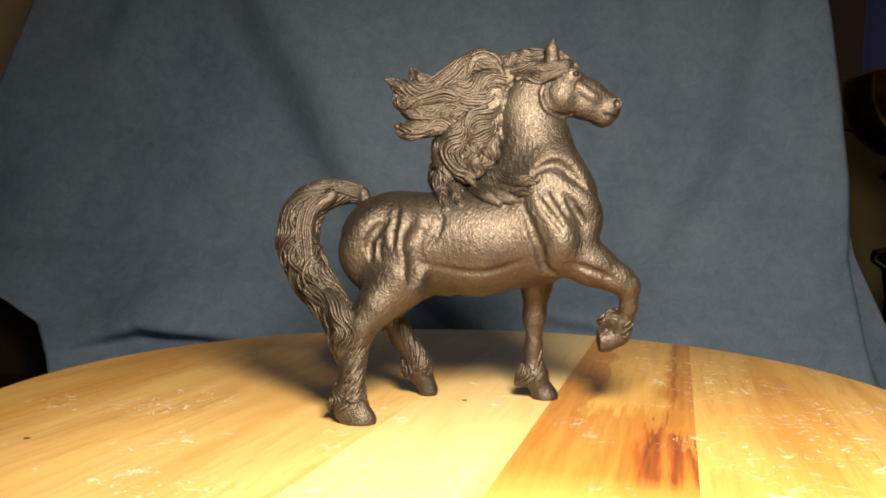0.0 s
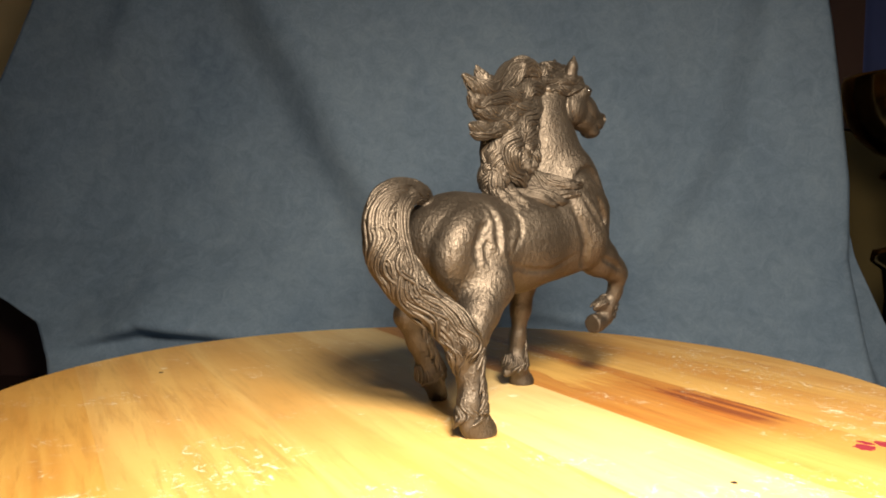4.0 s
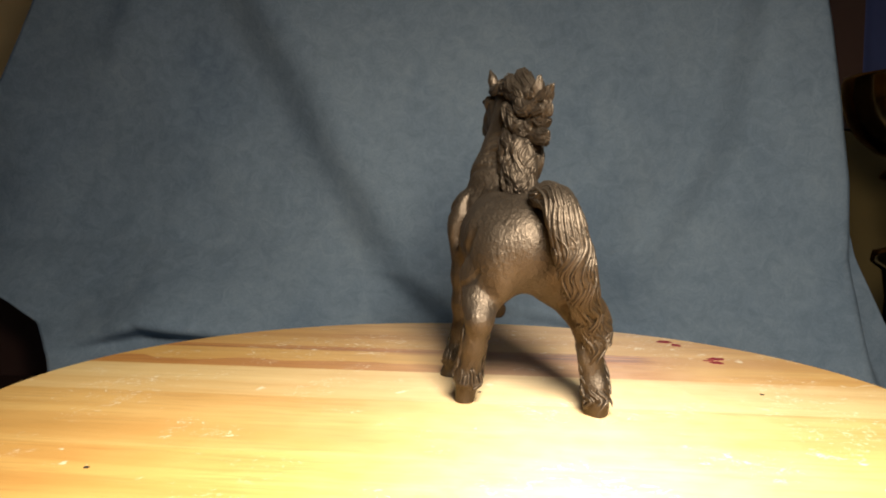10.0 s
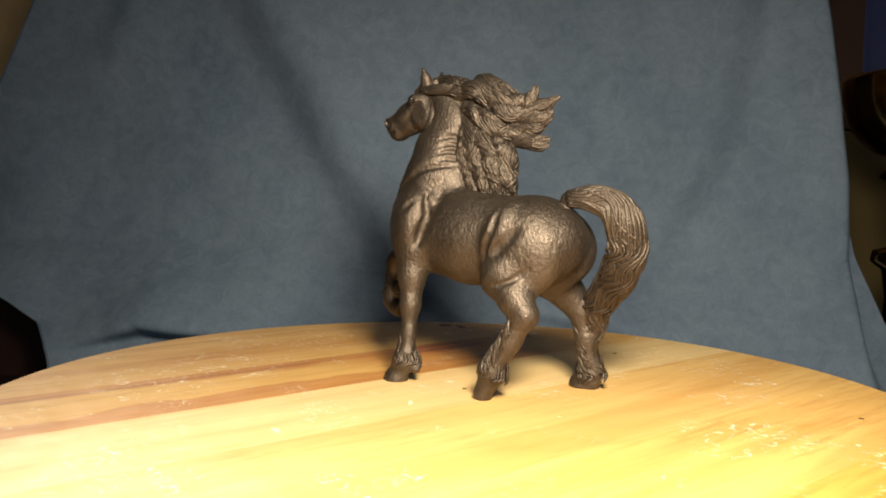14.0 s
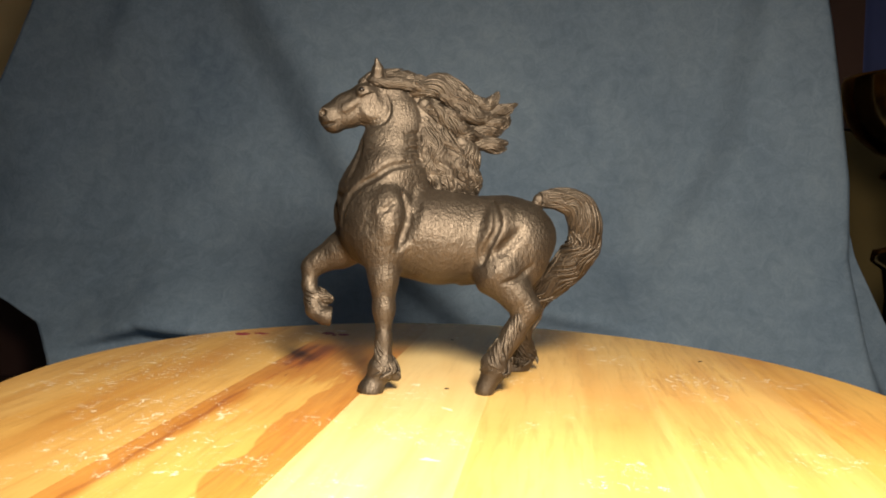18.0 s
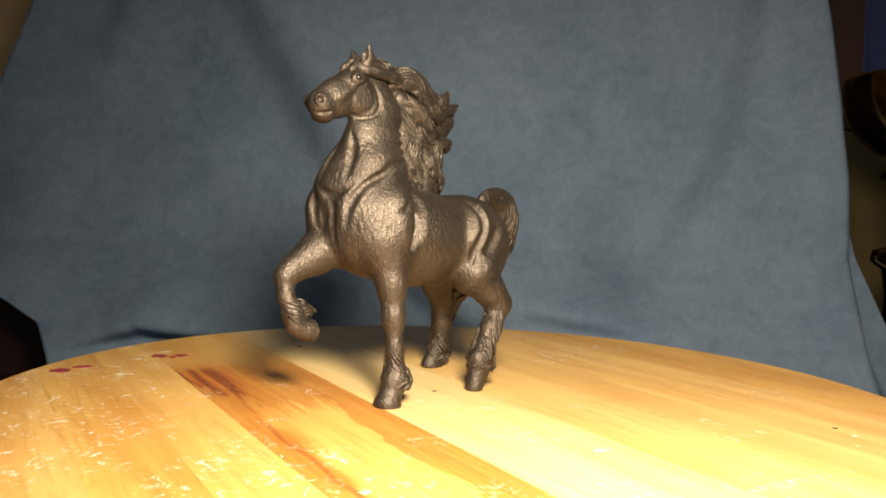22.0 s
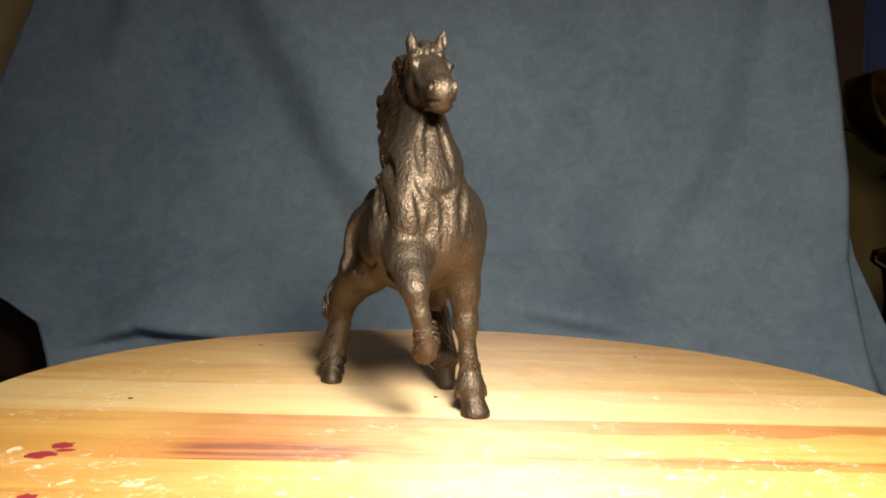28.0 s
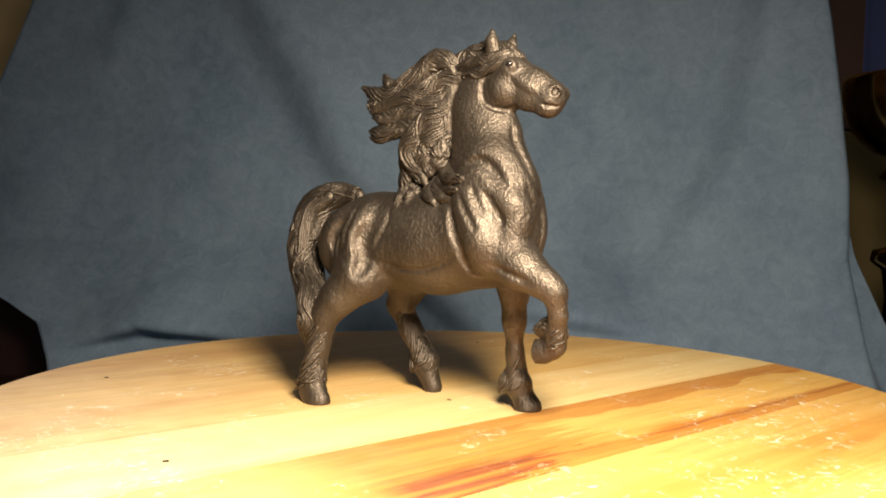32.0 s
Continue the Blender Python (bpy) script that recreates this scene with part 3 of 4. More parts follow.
def slab_cut(c, n, r):
    """Cuts off what lies beyond a plane within a reach of it."""
    sl, (x, y, z) = window([v - r for v in c], [v + r for v in c])
    d = (x - c[0]) * n[0] + (y - c[1]) * n[1] + (z - c[2]) * n[2]
    near = (x - c[0]) ** 2 + (y - c[1]) ** 2 + (z - c[2]) ** 2 < r * r
    FIELD[sl] = np.where(near, np.maximum(FIELD[sl], d), FIELD[sl])


# the rough cast hide: two sizes of lumps, drawn out downwards
rough = np.random.default_rng(5)
for size, tall, high in ((1, 2, 0.052), (5, 8, 0.015)):
    lumps = rough.standard_normal(DIM).astype(np.float32)
    for ax, times in ((0, size), (1, size), (2, tall)):
        for i in range(times):
            lumps = 0.5 * lumps + 0.25 * (np.roll(lumps, 1, ax) + np.roll(lumps, -1, ax))
    calm = np.clip((LO[2] + VOX * np.arange(DIM[2]) - 5) / 6, 0, 1) * np.clip((124 - LO[2] - VOX * np.arange(DIM[2])) / 8, 0.35, 1)
    FIELD += lumps * (high / lumps.std()) * calm[None, None, :].astype(np.float32)
# head: eyes, nostrils, mouth, ears
egg((41.6, -2.4, 127.2), (8.3, 8.1, 8.2), 1.6)
slab_cut((41.4, 4.6, 126.8), (0.05, 0.999, 0.0), 7.0)
limb([(37.6, -7.0, 140.5, 3.3), (37.5, -8.0, 144.6, 2.7), (38.0, -8.4, 148.4, 0.9)], 1.0, 0.8)
limb([(39.4, 2.0, 140.6, 3.5), (39.8, 3.4, 144.8, 2.8), (40.4, 4.4, 148.9, 0.9)], 1.0, 0.8)
for side in (-1, 1):
    crease(side, [(64.2, 118.8), (61.2, 118.8), (58.4, 119.7)], 0.6, 0.45, 0.5)
    ridge(side, [(47, 131), (52, 127.5), (57, 124.5)], 1.8, 0.35, 1.5)
    crease(side, [(35.0, 133), (33.4, 127), (35.6, 121.4), (41.7, 118.9), (47, 120.4)], 1.0, 0.7, 0.6)
    y = skin(46.4, 134.4, side)
    egg((46.4, y - side * 0.9, 134.9), (3.1, 1.5, 2.2), 1.2, 30)
    egg((63.4, skin(62.8, 124.0, side) - side * 0.8, 124.0), (2.5, 1.4, 2.6), 0.8, 25)
    egg((64.0, skin(62.8, 124.0, side) - side * 0.3, 124.0), (1.5, 2.0, 1.7), 0.4, 25, True)
EYES = [(46.7, skin(46.4, 134.8, s) - s * 0.9, 134.8) for s in (-1, 1)]
egg((41.0, -9.4, 145.4), (1.4, 1.4, 3.4), 0.5, 0, True)
egg((42.4, 4.2, 145.8), (1.4, 1.4, 3.4), 0.5, 0, True)
# belly seam and sheath
limb([(-11, 3, 50, 2.4), (-4, 3, 48.6, 2.2)], 3)


slab_cut((57.2, -5.6, 29.0), (-0.99, 0.0, -0.10), 8)
slab_cut((60.0, -5.8, 24.6), (-0.2, 0.0, -0.98), 7)

# locks of mane and tail: points and core radii
TAIL = [(-40, 4.4, 87.6, 3.4), (-48, 3.6, 88.4, 4.4), (-58, 1.0, 86.2, 6.0), (-64, -0.4, 79.2, 7.3), (-65.4, -2.4, 71, 7.7), (-64.2, -4.6, 63.5, 7.5), (-60.3, -7.6, 56, 7.2), (-55.2, -11.6, 49.5, 6.7), (-49.2, -15.6, 43.4, 6.2), (-45.4, -18.8, 36.5, 5.6), (-44.0, -20.8, 29, 4.6), (-44.0, -21.2, 22, 1.8)]
TAIL_TUFTS = [[(-46, 4, 89.6, 2.6), (-56, 3, 90.0, 3.0), (-63.8, 1.5, 86.5, 3.5), (-68, -0.5, 79, 3.6), (-69.4, -3, 70, 3.0), (-68.4, -4, 62, 1.2)],
              [(-52, -2, 87, 3.0), (-60.5, -4.6, 81, 3.4), (-62.5, -7.2, 70, 3.4), (-59.5, -10.2, 58, 3.0), (-53.5, -13.6, 49, 2.4), (-47, -18.4, 41, 1.0)],
              [(-55, -14, 51, 2.6), (-49.4, -18.6, 46, 3.4), (-45.2, -22.6, 40, 3.9), (-43.8, -24.2, 33, 3.6), (-45.6, -23.2, 27, 1.2)]]
MANE = [
    [(34, -3, 142, 2.2), (27, -2.4, 142.2, 2.8), (21, -2, 140.6, 2.8), (17, -2, 136.5, 2.4), (15, -3, 132, 1.6)],
    [(19, -3, 133, 3.4), (15, -4, 139, 3.6), (9.4, -3.5, 141.2, 3.9), (3.6, -3, 138.4, 4.0), (-1.4, -3.5, 133.6, 4.0), (-8, -4, 130.2, 3.8), (-15, -5, 129.0, 3.4), (-22.6, -5.6, 130.0, 2.6), (-29, -6, 133.2, 0.9)],
    [(-3.1, -1.5, 133.2, 3.2), (-11, -2, 131.4, 3.0), (-15.8, -3, 133, 2.2), (-19.2, -3.5, 138.0, 0.8)],
    [(20, -3, 134, 4.0), (10.6, -3.5, 132, 4.7), (2.6, -4, 128.5, 4.5), (-6.5, -4.5, 126.8, 4.1), (-15.7, -5.2, 124.8, 3.6), (-22.0, -5.6, 123.8, 2.6), (-25.6, -6, 127.0, 0.9)],
    [(16, -3, 128, 4.4), (7.3, -4, 123.5, 4.5), (-0.8, -4, 122.3, 4.1), (-9.9, -4.5, 120.6, 3.5), (-17.9, -5, 120, 2.7), (-23.2, -5.5, 121.4, 0.9)],
    [(14, -3, 122, 4.0), (5, -4, 118.5, 4.3), (-3, -4, 116.6, 4.0), (-12.2, -4.5, 114.4, 3.4), (-19.6, -5, 113.4, 2.5), (-24.8, -5.5, 114.6, 1.0)],
    [(16.3, -4, 124.6, 4.0), (8.4, -5.5, 117.9, 4.8), (1.0, -6, 112, 4.8), (-2, -6, 105, 4.8), (0.5, -6, 98.6, 4.0), (6, -7.5, 92.5, 1.6)],
    [(15.2, -3.5, 118, 4.0), (9, -5.5, 111, 4.6), (5.5, -6, 103.5, 4.2), (8, -7, 96, 2)],
    [(15.5, -3, 112.5, 3.5), (12, -5, 106, 3.8), (11, -6, 101, 3.3), (9.5, -7, 96.5, 1.4)],
    [(3.9, -2, 117, 4.4), (-3, -2, 110, 4.8), (-5, -2, 104, 4.8), (-4.5, -2.5, 98, 4.6), (-6, -2.5, 92.5, 3.9), (-4.5, -4, 86, 1.6)],
    [(-1, 1, 112.9, 4.0), (-5.5, 1, 107.5, 4.2), (-5.8, 1, 100, 4.2), (-7.4, 1, 94, 3.8), (-7.5, 1, 88.5, 2.2)],
    [(18, -0.6, 126, 4.0), (12, 1.2, 115, 4.9), (8.5, 2.2, 103, 4.9), (3, 3, 93, 3.4), (0, 3, 88, 1.6)],
    [(19, 0.2, 119, 3.6), (16.5, 1.6, 109, 3.8), (13, 2.8, 99, 3.6), (9, 3.5, 92, 2)],
    [(22, 0.5, 136, 2.6), (14, 1.4, 138, 3.6), (7, 1.0, 136.5, 4.0), (0.5, 0.4, 131.5, 3.8), (-6, -0.6, 127, 3.4), (-13, -2.4, 126, 2.4), (-19, -4, 128.4, 1.0)],
    [(10, 1.6, 119, 3.6), (3.5, 2.0, 110, 4.4), (0, 2.4, 102, 4.4), (-2.5, 2.6, 94, 3.8), (-4, 2.5, 88, 1.8)],
    [(17, 0.5, 130, 3.2), (10, 1.6, 126, 3.8), (3, 1.6, 121, 3.8), (-4, 0.4, 117.4, 3.2), (-11, -1.6, 117, 1.4)]]
FRINGE = [[(x, skin(x, z, -1) + dy, z, r) for x, z, dy, r in pts] for pts in (
    [(5, 103, 1.0, 3.0), (11, 98.5, -1.0, 2.9), (18, 94.2, -2.4, 2.7), (24.5, 92.6, -2.4, 2.1), (31.5, 93.0, -1.2, 0.7)],
    [(4, 100, 1.0, 3.0), (9.5, 95, -1.2, 2.9), (16.5, 90.6, -2.2, 2.5), (23, 88.8, -2.0, 1.9), (29, 88.9, -1.0, 0.6)],
    [(3, 97.5, 1.0, 3.0), (8, 92.6, -1.2, 2.8), (14, 88.2, -1.8, 2.3), (20, 86.0, -1.4, 1.6), (25.0, 85.4, -0.6, 0.5)],
    [(2, 97, 1.0, 3.0), (4.9, 91.6, -0.8, 2.6), (9.8, 87.6, -1.0, 2.0), (14.6, 84.8, -0.8, 1.3), (18.6, 83.2, -0.2, 0.5)],
    [(-5, 93, 2, 3.4), (-6.5, 87.5, 0.2, 2.5), (-4, 82.0, -0.1, 0.6)],
    [(-1, 94, 1, 3.4), (-0.5, 88, 0, 2.5), (1, 83.5, -0.1, 0.6)])]
FRINGE += [[(46.0, -5, 140.4, 1.0), (42.5, -8.2, 139.0, 1.5), (36, -8.2, 137.6, 1.8), (28, -6.4, 137.6, 1.9), (21, -4.6, 137, 2)],
           [(45.8, -6.5, 139.2, 0.9), (43.2, -8.8, 137.0, 1.3), (38.5, -9.0, 134.8, 1.5), (32, -7.8, 133.4, 1.5), (24, -5.8, 133.4, 1.5)],
           [(37, -3, 143.4, 2.2), (42, -3.6, 142.2, 1.9), (45.8, -4.2, 139.6, 1.5), (48.0, -4.8, 136.8, 0.6)],
           [(37, -1, 143.2, 2.0), (41.6, -0.4, 141.8, 1.8), (45, 0.4, 139.2, 1.4), (47.0, 1.2, 136.4, 0.6)],
           [(45.5, -3.5, 140.4, 1.0), (41, -3.3, 142.6, 1.8), (35, -3, 143.2, 2.2), (27, -2, 142.5, 2.8)],
           [(45.0, -1.5, 140.6, 1.2), (41.5, 3.2, 139.4, 1.3), (35, 4.0, 138.6, 1.6), (27, 3.4, 138.6, 1.9), (19, 2.2, 137.6, 2)]]


def rings(pts, n):
    """A smooth core line with its sideways and upward axes."""
    c = spline(pts, n)
    tan = np.gradient(c[:, :3], axis=0)
    tan /= np.linalg.norm(tan, axis=1)[:, None] + 1e-9
    e1 = np.array([[0, 1.0, 0]]) - tan * tan[:, 1:2]
    e1 /= np.linalg.norm(e1, axis=1)[:, None] + 1e-9
    return c, e1, np.cross(tan, e1)


def tufts(core, count, seed, rad, curl=0.45, flick=1.2):
    """Curled tufts that start on a core and leave it at their tips."""
    rnd = random.Random(seed)
    c, e1, e2 = rings(core, 60)
    out = []
    for j in range(count):
        s0 = 0.55 * (j + rnd.random()) / count
        s1 = min(1.0, s0 + 0.32 + 0.25 * rnd.random())
        ph, tw = rnd.random() * 2 * math.pi, rnd.choice((-1, 1))
        pts = []
        for i in range(7):
            t = i / 6
            k = int((s0 + (s1 - s0) * t) * 59)
            g = ph + tw * curl * math.sin(2 * math.pi * (0.85 * t + 0.1 * rnd.random()))
            r = c[k, 3] * 0.92 + 0.5 * math.sin(7 * t + ph) + flick * max(0.0, t - 0.7) / 0.3
            p = c[k, :3] + r * (0.72 * math.cos(g) * e1[k] + math.sin(g) * e2[k])
            pts.append((*p, rad * (0.55 + 0.6 * math.sin(math.pi * min(1.0, t * 1.1))) * (1.0 if t < 0.8 else 0.55 if t < 0.95 else 0.22)))
        out.append(pts)
    return out


TUFTS = []
for i, (pts, n) in enumerate(zip(MANE, (2, 4, 2, 4, 4, 3, 4, 3, 2, 4, 3, 4, 3, 4, 4, 3))):
    TUFTS += tufts(pts, n, 300 + i, 1.7, 0.5, 1.6)
limb(TAIL, 2, 0.74)
for pts in TAIL_TUFTS:
    limb(pts, 1.5, 0.8)
for pts in MANE + FRINGE:
    limb(pts, 0.8, 0.72)
for pts in TUFTS:
    limb(pts, 0.8)
# nothing below the soles
FIELD[:, :, :int((0.0 - LO[2]) / VOX) + 1] = np.maximum(FIELD[:, :, :int((0.0 - LO[2]) / VOX) + 1], 0.2)


def surface(f):
    """Verts (mm) and quads of the zero surface of the field, one vert a crossed cell."""
    ins = f < 0
    n = ins[:-1, :-1, :-1].astype(np.int8)
    n = sum(ins[i:DIM[0] - 1 + i, j:DIM[1] - 1 + j, k:DIM[2] - 1 + k].astype(np.int8) for i in (0, 1) for j in (0, 1) for k in (0, 1))
    cell = np.argwhere((n > 0) & (n < 8))
    index = np.full(n.shape, -1, np.int64)
    index[tuple(cell.T)] = np.arange(len(cell))
    acc, cnt = np.zeros((len(cell), 3)), np.zeros((len(cell), 1))
    corners = [np.array((i, j, k)) for i in (0, 1) for j in (0, 1) for k in (0, 1)]
    for a in corners:
        for ax in range(3):
            if a[ax]:
                continue
            b = a.copy()
            b[ax] = 1
            fa, fb = f[tuple((cell + a).T)], f[tuple((cell + b).T)]
            hit = (fa < 0) != (fb < 0)
            t = np.where(hit, fa / (fa - fb + 1e-12), 0)[:, None]
            acc += np.where(hit[:, None], a + t * (b - a), 0)
            cnt += hit[:, None]
    verts = LO + VOX * (cell + acc / cnt)
    quads = []
    for ax in range(3):
        u, v = (ax + 1) % 3, (ax + 2) % 3
        s0, s1 = [slice(None)] * 3, [slice(None)] * 3
        s0[ax], s1[ax] = slice(0, -1), slice(1, None)
        e = np.argwhere(ins[tuple(s0)] != ins[tuple(s1)])
        e = e[(e[:, u] > 0) & (e[:, v] > 0) & (e[:, u] < DIM[u] - 1) & (e[:, v] < DIM[v] - 1)]
        du, dv = np.eye(3, dtype=int)[u], np.eye(3, dtype=int)[v]
        q = np.stack([index[tuple((e - o).T)] for o in (du + dv, dv, 0 * du, du)], 1)
        flip = ins[tuple(e.T)]
        q[~flip] = q[~flip][:, ::-1]
        quads.append(q)
    return verts, np.concatenate(quads)


HAIR_V, HAIR_F = [], []


def strand(line, radius):
    """One tapered hair strand along a line of points."""
    n, sides = len(line), 5
    tan = np.gradient(line, axis=0)
    tan /= np.linalg.norm(tan, axis=1)[:, None] + 1e-9
    ref = np.where(np.abs(tan[:, 1:2]) < 0.9, np.array([[0, 1.0, 0]]), np.array([[1.0, 0, 0]]))
    e1 = np.cross(tan, ref)
    e1 /= np.linalg.norm(e1, axis=1)[:, None] + 1e-9
    e2 = np.cross(tan, e1)
    base = sum(len(v) for v in HAIR_V)
    a = 2 * np.pi * np.arange(sides) / sides
    ring = line[:, None] + radius[:, None, None] * (np.cos(a)[None, :, None] * e1[:, None] + np.sin(a)[None, :, None] * e2[:, None])
    HAIR_V.append(ring.reshape(-1, 3))
    HAIR_F.extend((base + j * sides + i, base + j * sides + (i + 1) % sides, base + (j + 1) * sides + (i + 1) % sides, base + (j + 1) * sides + i)
                  for j in range(n - 1) for i in range(sides))
    HAIR_F.append(tuple(base + i for i in reversed(range(sides))))
    HAIR_F.append(tuple(base + (n - 1) * sides + i for i in range(sides)))


def lock(pts, count, seed, flat=1.0, thick=0.75, wave=0.12, curl=1.5, n=22, rag=0.0, flare=0.0):
    """Strands laid round a core of (x, y, z, radius) points; rag: uneven ends, flare: tips that stand off."""
    rnd = random.Random(seed)
    c, e1, e2 = rings(pts, 60)
    grid = np.linspace(0, 1, 60)
    s = np.linspace(0, 1, n)
    beat, sway = 2 * math.pi * rnd.random(), 2 * math.pi * rnd.random()
    for i in range(count):
        u = rag * rnd.random() + s * (1 - rag * rnd.random() - rag * 0.5)
        u = np.clip(u, 0, 1)
        core, a1, a2 = (np.stack([np.interp(u, grid, m[:, j]) for j in range(m.shape[1])], 1) for m in (c, e1, e2))
        ph = 2 * math.pi * (i + 0.35 * rnd.random()) / count
        # neighbours wave together, so that the strands run side by side
        slow = 0.5 * math.sin(ph + sway) + 0.12 * rnd.random()
        ang = ph + wave * 1.7 * np.sin(2 * math.pi * curl * u + beat + slow) + wave * 0.7 * np.sin(2 * math.pi * curl * 1.7 * u + sway + 1.3 * slow)
        rho = 0.93 + 0.12 * (i % 3) / 2 + wave * 0.22 * np.sin(2 * math.pi * curl * u + beat + 1.5 + slow)
        r = core[:, 3] * rho + flare * rnd.random() * s ** 2
        line = core[:, :3] + r[:, None] * (flat * np.cos(ang)[:, None] * a1 + np.sin(ang)[:, None] * a2)
        rad = thick * (0.75 + 0.5 * rnd.random()) * np.minimum(1, np.minimum(0.35 + 6 * s, 0.2 + 4 * (1 - s)))
        strand(line, rad)


def feather(pts, count, seed, thick=0.5, sweep=1.3):
    """Short wavy strands that sweep round a lower leg from its front to its back and down."""
    rnd = random.Random(seed)
    c, e1, e2 = rings(pts, 60)
    s = np.linspace(0, 1, 10)
    for i in range(count):
        side = 1 if i % 2 else -1
        u0 = 0.9 * (i + rnd.random()) / count
        u = np.clip(u0 + (0.22 + 0.16 * rnd.random()) * s ** 1.2 + 0.012 * np.sin(7 * s + 6 * rnd.random()), 0, 1) * 59
        k = np.arange(60)
        core, a1, a2 = (np.stack([np.interp(u, k, m[:, j]) for j in range(m.shape[1])], 1) for m in (c, e1, e2))
        start = 0.15 + 0.9 * rnd.random()
        ang = math.pi / 2 + side * (start + (sweep - 0.35 * rnd.random() - 0.3 * start) * s)
        r = core[:, 3] * (1.02 + 0.06 * rnd.random()) + 0.5 * s ** 2
        strand(core[:, :3] + r[:, None] * (np.cos(ang)[:, None] * a1 + np.sin(ang)[:, None] * a2), thick * (0.75 + 0.5 * rnd.random()) * np.minimum(1, np.minimum(0.3 + 4 * s, 0.25 + 3 * (1 - s))))


lock(TAIL, 52, 1, 0.80, 0.74, 0.22, 3.4, 56)
lock(TAIL, 34, 11, 0.84, 0.72, 0.26, 3.4, 46, 0.45, 1.8)
lock(TAIL, 44, 12, 0.86, 0.66, 0.34, 2.6, 36, 0.72, 1.6)
for i, pts in enumerate(TAIL_TUFTS):
    lock(pts, 22, 90 + i, 0.9, 0.66, 0.2, 1.8, 40, 0.15, 1.2)
for i, pts in enumerate(MANE + FRINGE):
    reach = max(p[3] for p in pts)
    lock(pts, int(7 + 4.2 * reach), 40 + i, 0.78, 0.47 + 0.055 * reach, 0.36, 2.0, 44, 0.10, 0.7)
for i, pts in enumerate(TUFTS):
    lock(pts, 8, 400 + i, 1.0, 0.52, 0.2, 1.2, 18, 0.10, 0.3)
# feathering on the lower legs
feather([(33.6, 20.0, 24, 3.3), (33.4, 20.9, 14, 4.6), (33.8, 21.3, 10, 5.6)], 30, 61, 0.7)
feather([(-38.5, -20, 34, 5.0), (-40.5, -21, 24, 4.6), (-41.4, -22.4, 16, 5.0), (-41.6, -23, 9, 5.4)], 54, 62, 0.75)
feather([(-30.5, 24.5, 36.5, 5.2), (-25.5, 25, 27.5, 4.9), (-20.5, 25.4, 19.5, 5.2), (-17.4, 25.8, 12.5, 6.0)], 60, 63, 0.75)
feather([(68, -9.5, 42, 3.5), (66.4, -7.8, 37, 4.2), (66, -7.0, 33, 4.1)], 12, 64, 0.5)
for i, (pts, n, th) in enumerate((
        ([(33.0, 20.9, 17, 4.0), (32.9, 21.3, 11.5, 6.0), (33.0, 21.5, 6.4, 7.0)], 24, 0.72),
        ([(-41.4, -22.4, 15, 5.4), (-42.0, -23, 9, 6.7), (-42.4, -23.4, 3.4, 7.4)], 30, 0.75),
        ([(-20.5, 25.4, 19, 5.0), (-18.0, 25.8, 12.5, 6.4), (-17.0, 26, 8.6, 6.2)], 22, 0.66),
        ([(66.0, -8.0, 40.0, 3.2), (61.4, -7.2, 38.6, 2.8), (56.8, -6.5, 36.2, 1.6)], 12, 0.7))):
    lock(pts, n, 71 + i, 0.70 if i == 1 else 0.88, th, 0.20, 1.0, 12, 0.32, 0.4)

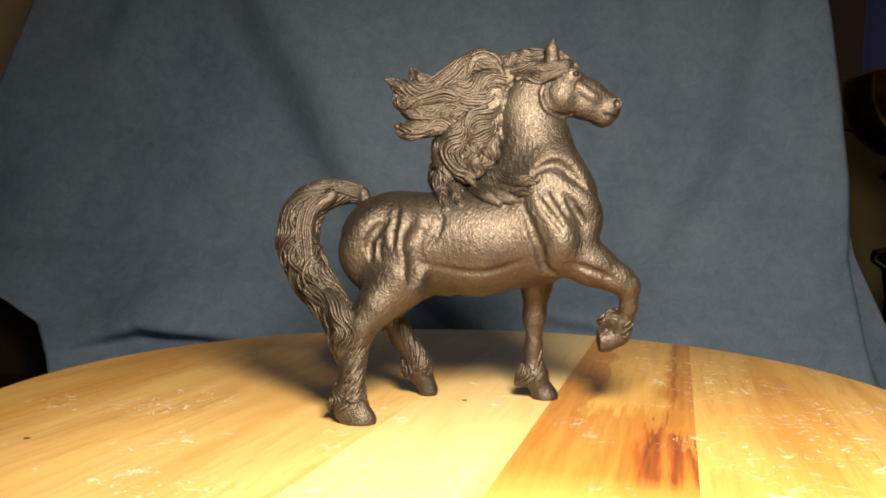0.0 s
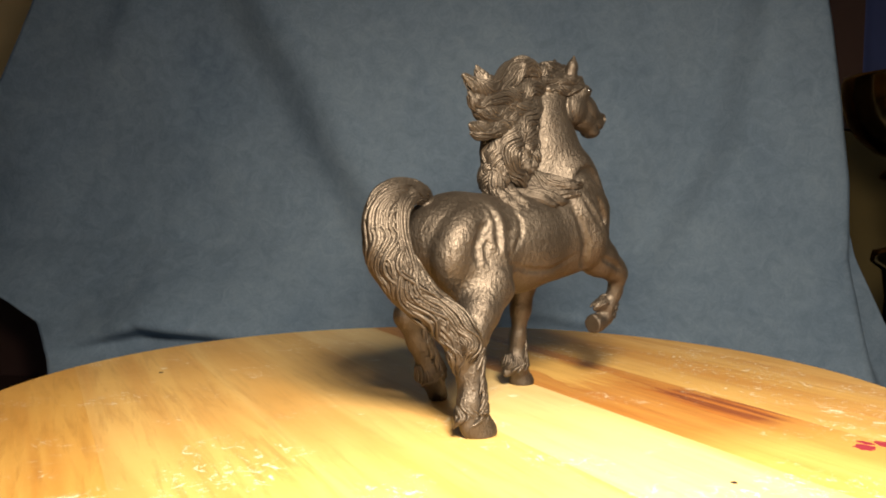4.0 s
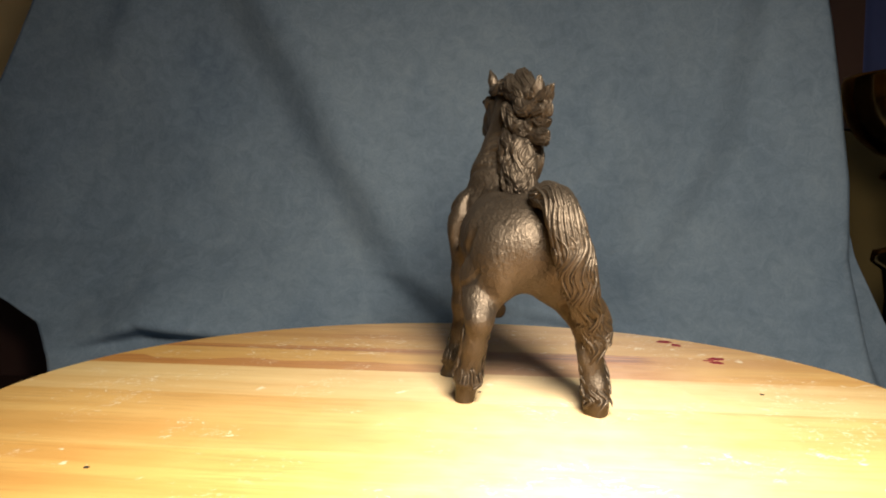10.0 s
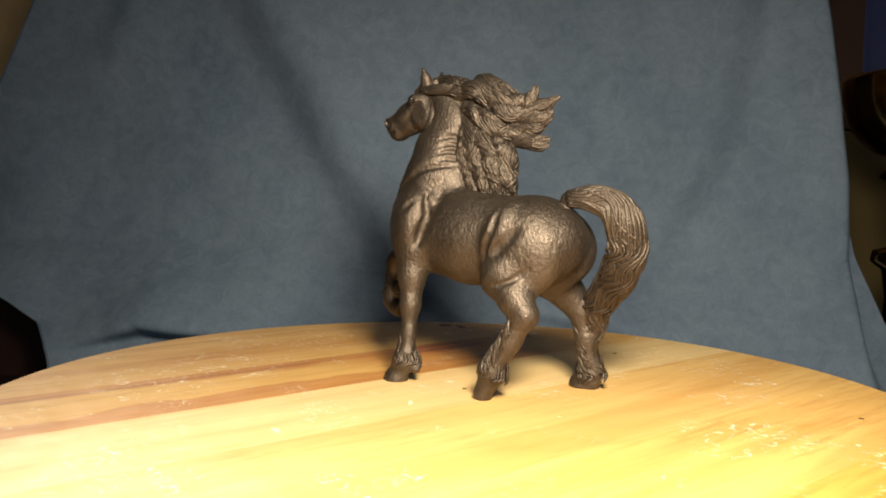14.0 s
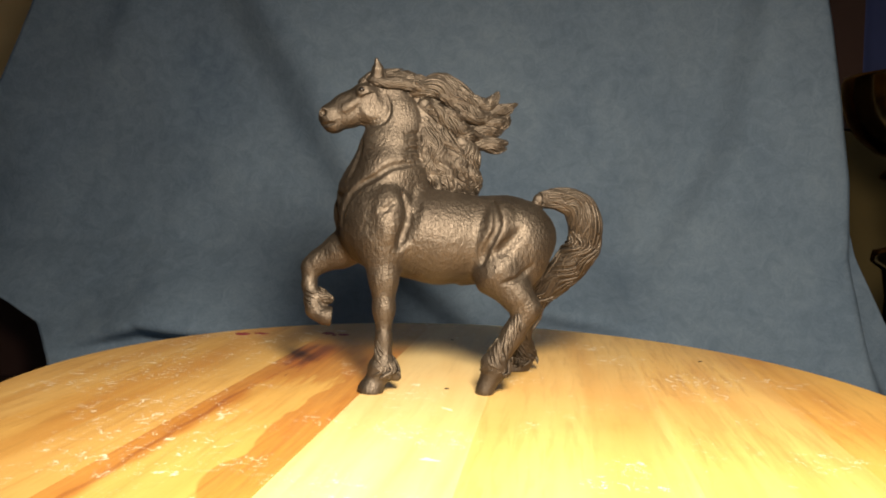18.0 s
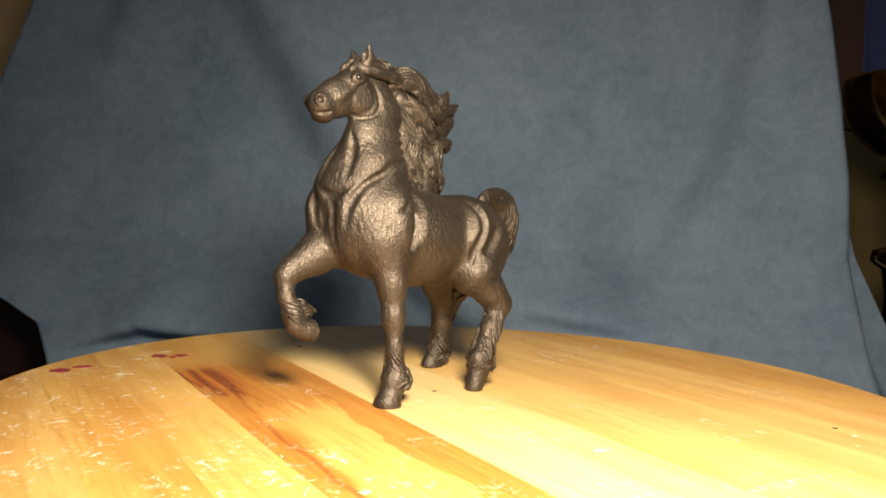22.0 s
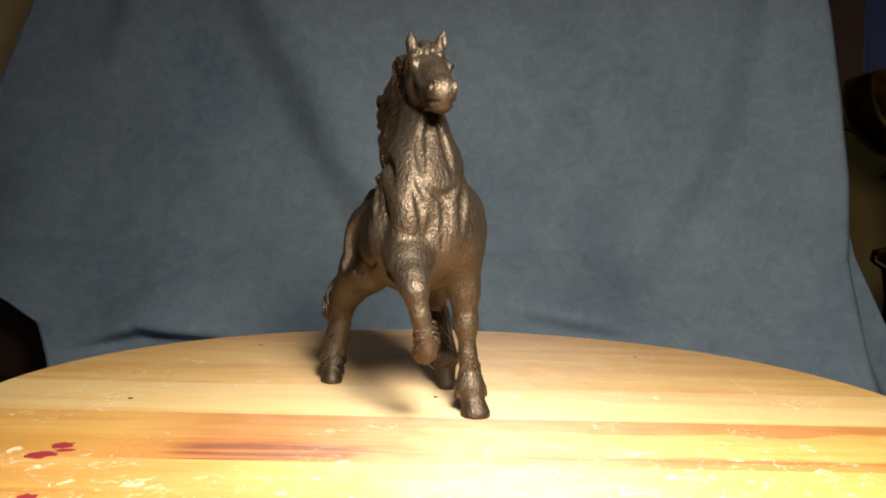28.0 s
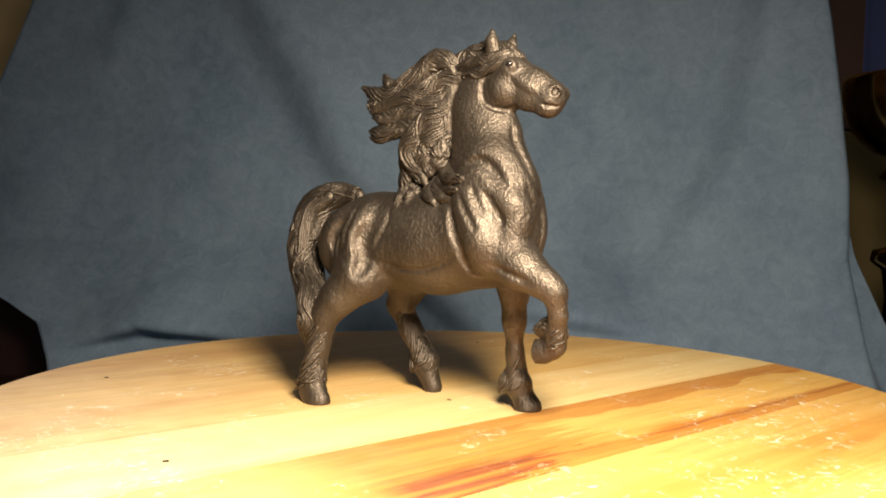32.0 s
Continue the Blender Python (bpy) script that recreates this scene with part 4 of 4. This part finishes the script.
bv, bq = surface(FIELD)
hv = np.concatenate(HAIR_V)
ev, ef = [], []
for ex, ey, ez in EYES:
    o = len(ev)
    for j in range(9):
        for i in range(12):
            p, q = math.pi * j / 8, 2 * math.pi * i / 12
            ev.append((ex + 1.7 * math.sin(p) * math.cos(q), ey + 1.8 * math.sin(p) * math.sin(q), ez + 1.35 * math.cos(p)))
    ef += [(o + j * 12 + i, o + (j + 1) * 12 + i, o + (j + 1) * 12 + (i + 1) % 12, o + j * 12 + (i + 1) % 12) for j in range(8) for i in range(12)]
verts = np.concatenate([bv, hv, np.array(ev)]) * np.array((0.968, 0.959, 0.982)) * 0.001 + np.array((0, -0.026, 0.0))
verts[:, 0] -= 0.006 * verts[:, 2]
faces = bq.tolist() + [tuple(i + len(bv) for i in f) for f in HAIR_F] + [tuple(i + len(bv) + len(hv) for i in f) for f in ef]
figure = mesh_of("horse_figurine", verts.tolist(), faces, METAL)
figure.materials.append(plain("black_eye_gloss", (0.010, 0.008, 0.007), 0.22))
kinds = np.zeros(len(faces), np.int32)
kinds[-len(ef):] = 1
figure.polygons.foreach_set("material_index", kinds)
horse = tagged(new("horse_figurine", figure), "pewter-brown metallic horse figurine with flowing mane and lifted foreleg", "horse figurine")


# ---- the turn of the table and of the horse on it ----
SPIN = (
    (0, 0.60), (0.5, 2.99), (1, 10.11), (1.5, 17.61), (2, 22.35), (2.5, 27.79), (3, 32.86), (3.5, 38.75), (5.5, 62.55), (6, 66.05), (6.5,
    69.70), (7, 73.65), (7.5, 79.45), (8, 85.45), (8.5, 89.62), (9, 93.45), (9.5, 97.43), (10, 101.35), (10.5, 105.78), (11, 111.87), (11.5,
    117.11), (12, 121.97), (12.5, 126.63), (13, 133.50), (13.5, 140.15), (14, 146.91), (14.5, 152.57), (16.5, 178.48), (17, 183.05), (17.5,
    186.91), (18, 189.37), (18.5, 196.23), (19, 201.10), (19.5, 206.83), (20, 211.07), (20.5, 215.70), (21, 219.20), (21.5, 223.86), (22,
    229.33), (22.5, 233.69), (23, 237.88), (23.5, 242.02), (24, 246.01), (24.5, 251.66), (25, 256.62), (25.5, 262.36), (27.5, 283.20), (28,
    288.59), (28.5, 291.48), (29, 294.52), (29.5, 299.25), (30, 303.23), (30.5, 308.36), (31, 314.52), (31.5, 322.52), (32, 326.45))


LEAN = pose(0, 0, 0, -0.639, -0.745, 0)


def motions():
    rows = [(t, pose(0, 0, 0, 0, 0, a) @ LEAN) for t, a in SPIN]
    walk(turntable, rows)
    walk(horse, rows)


motions()
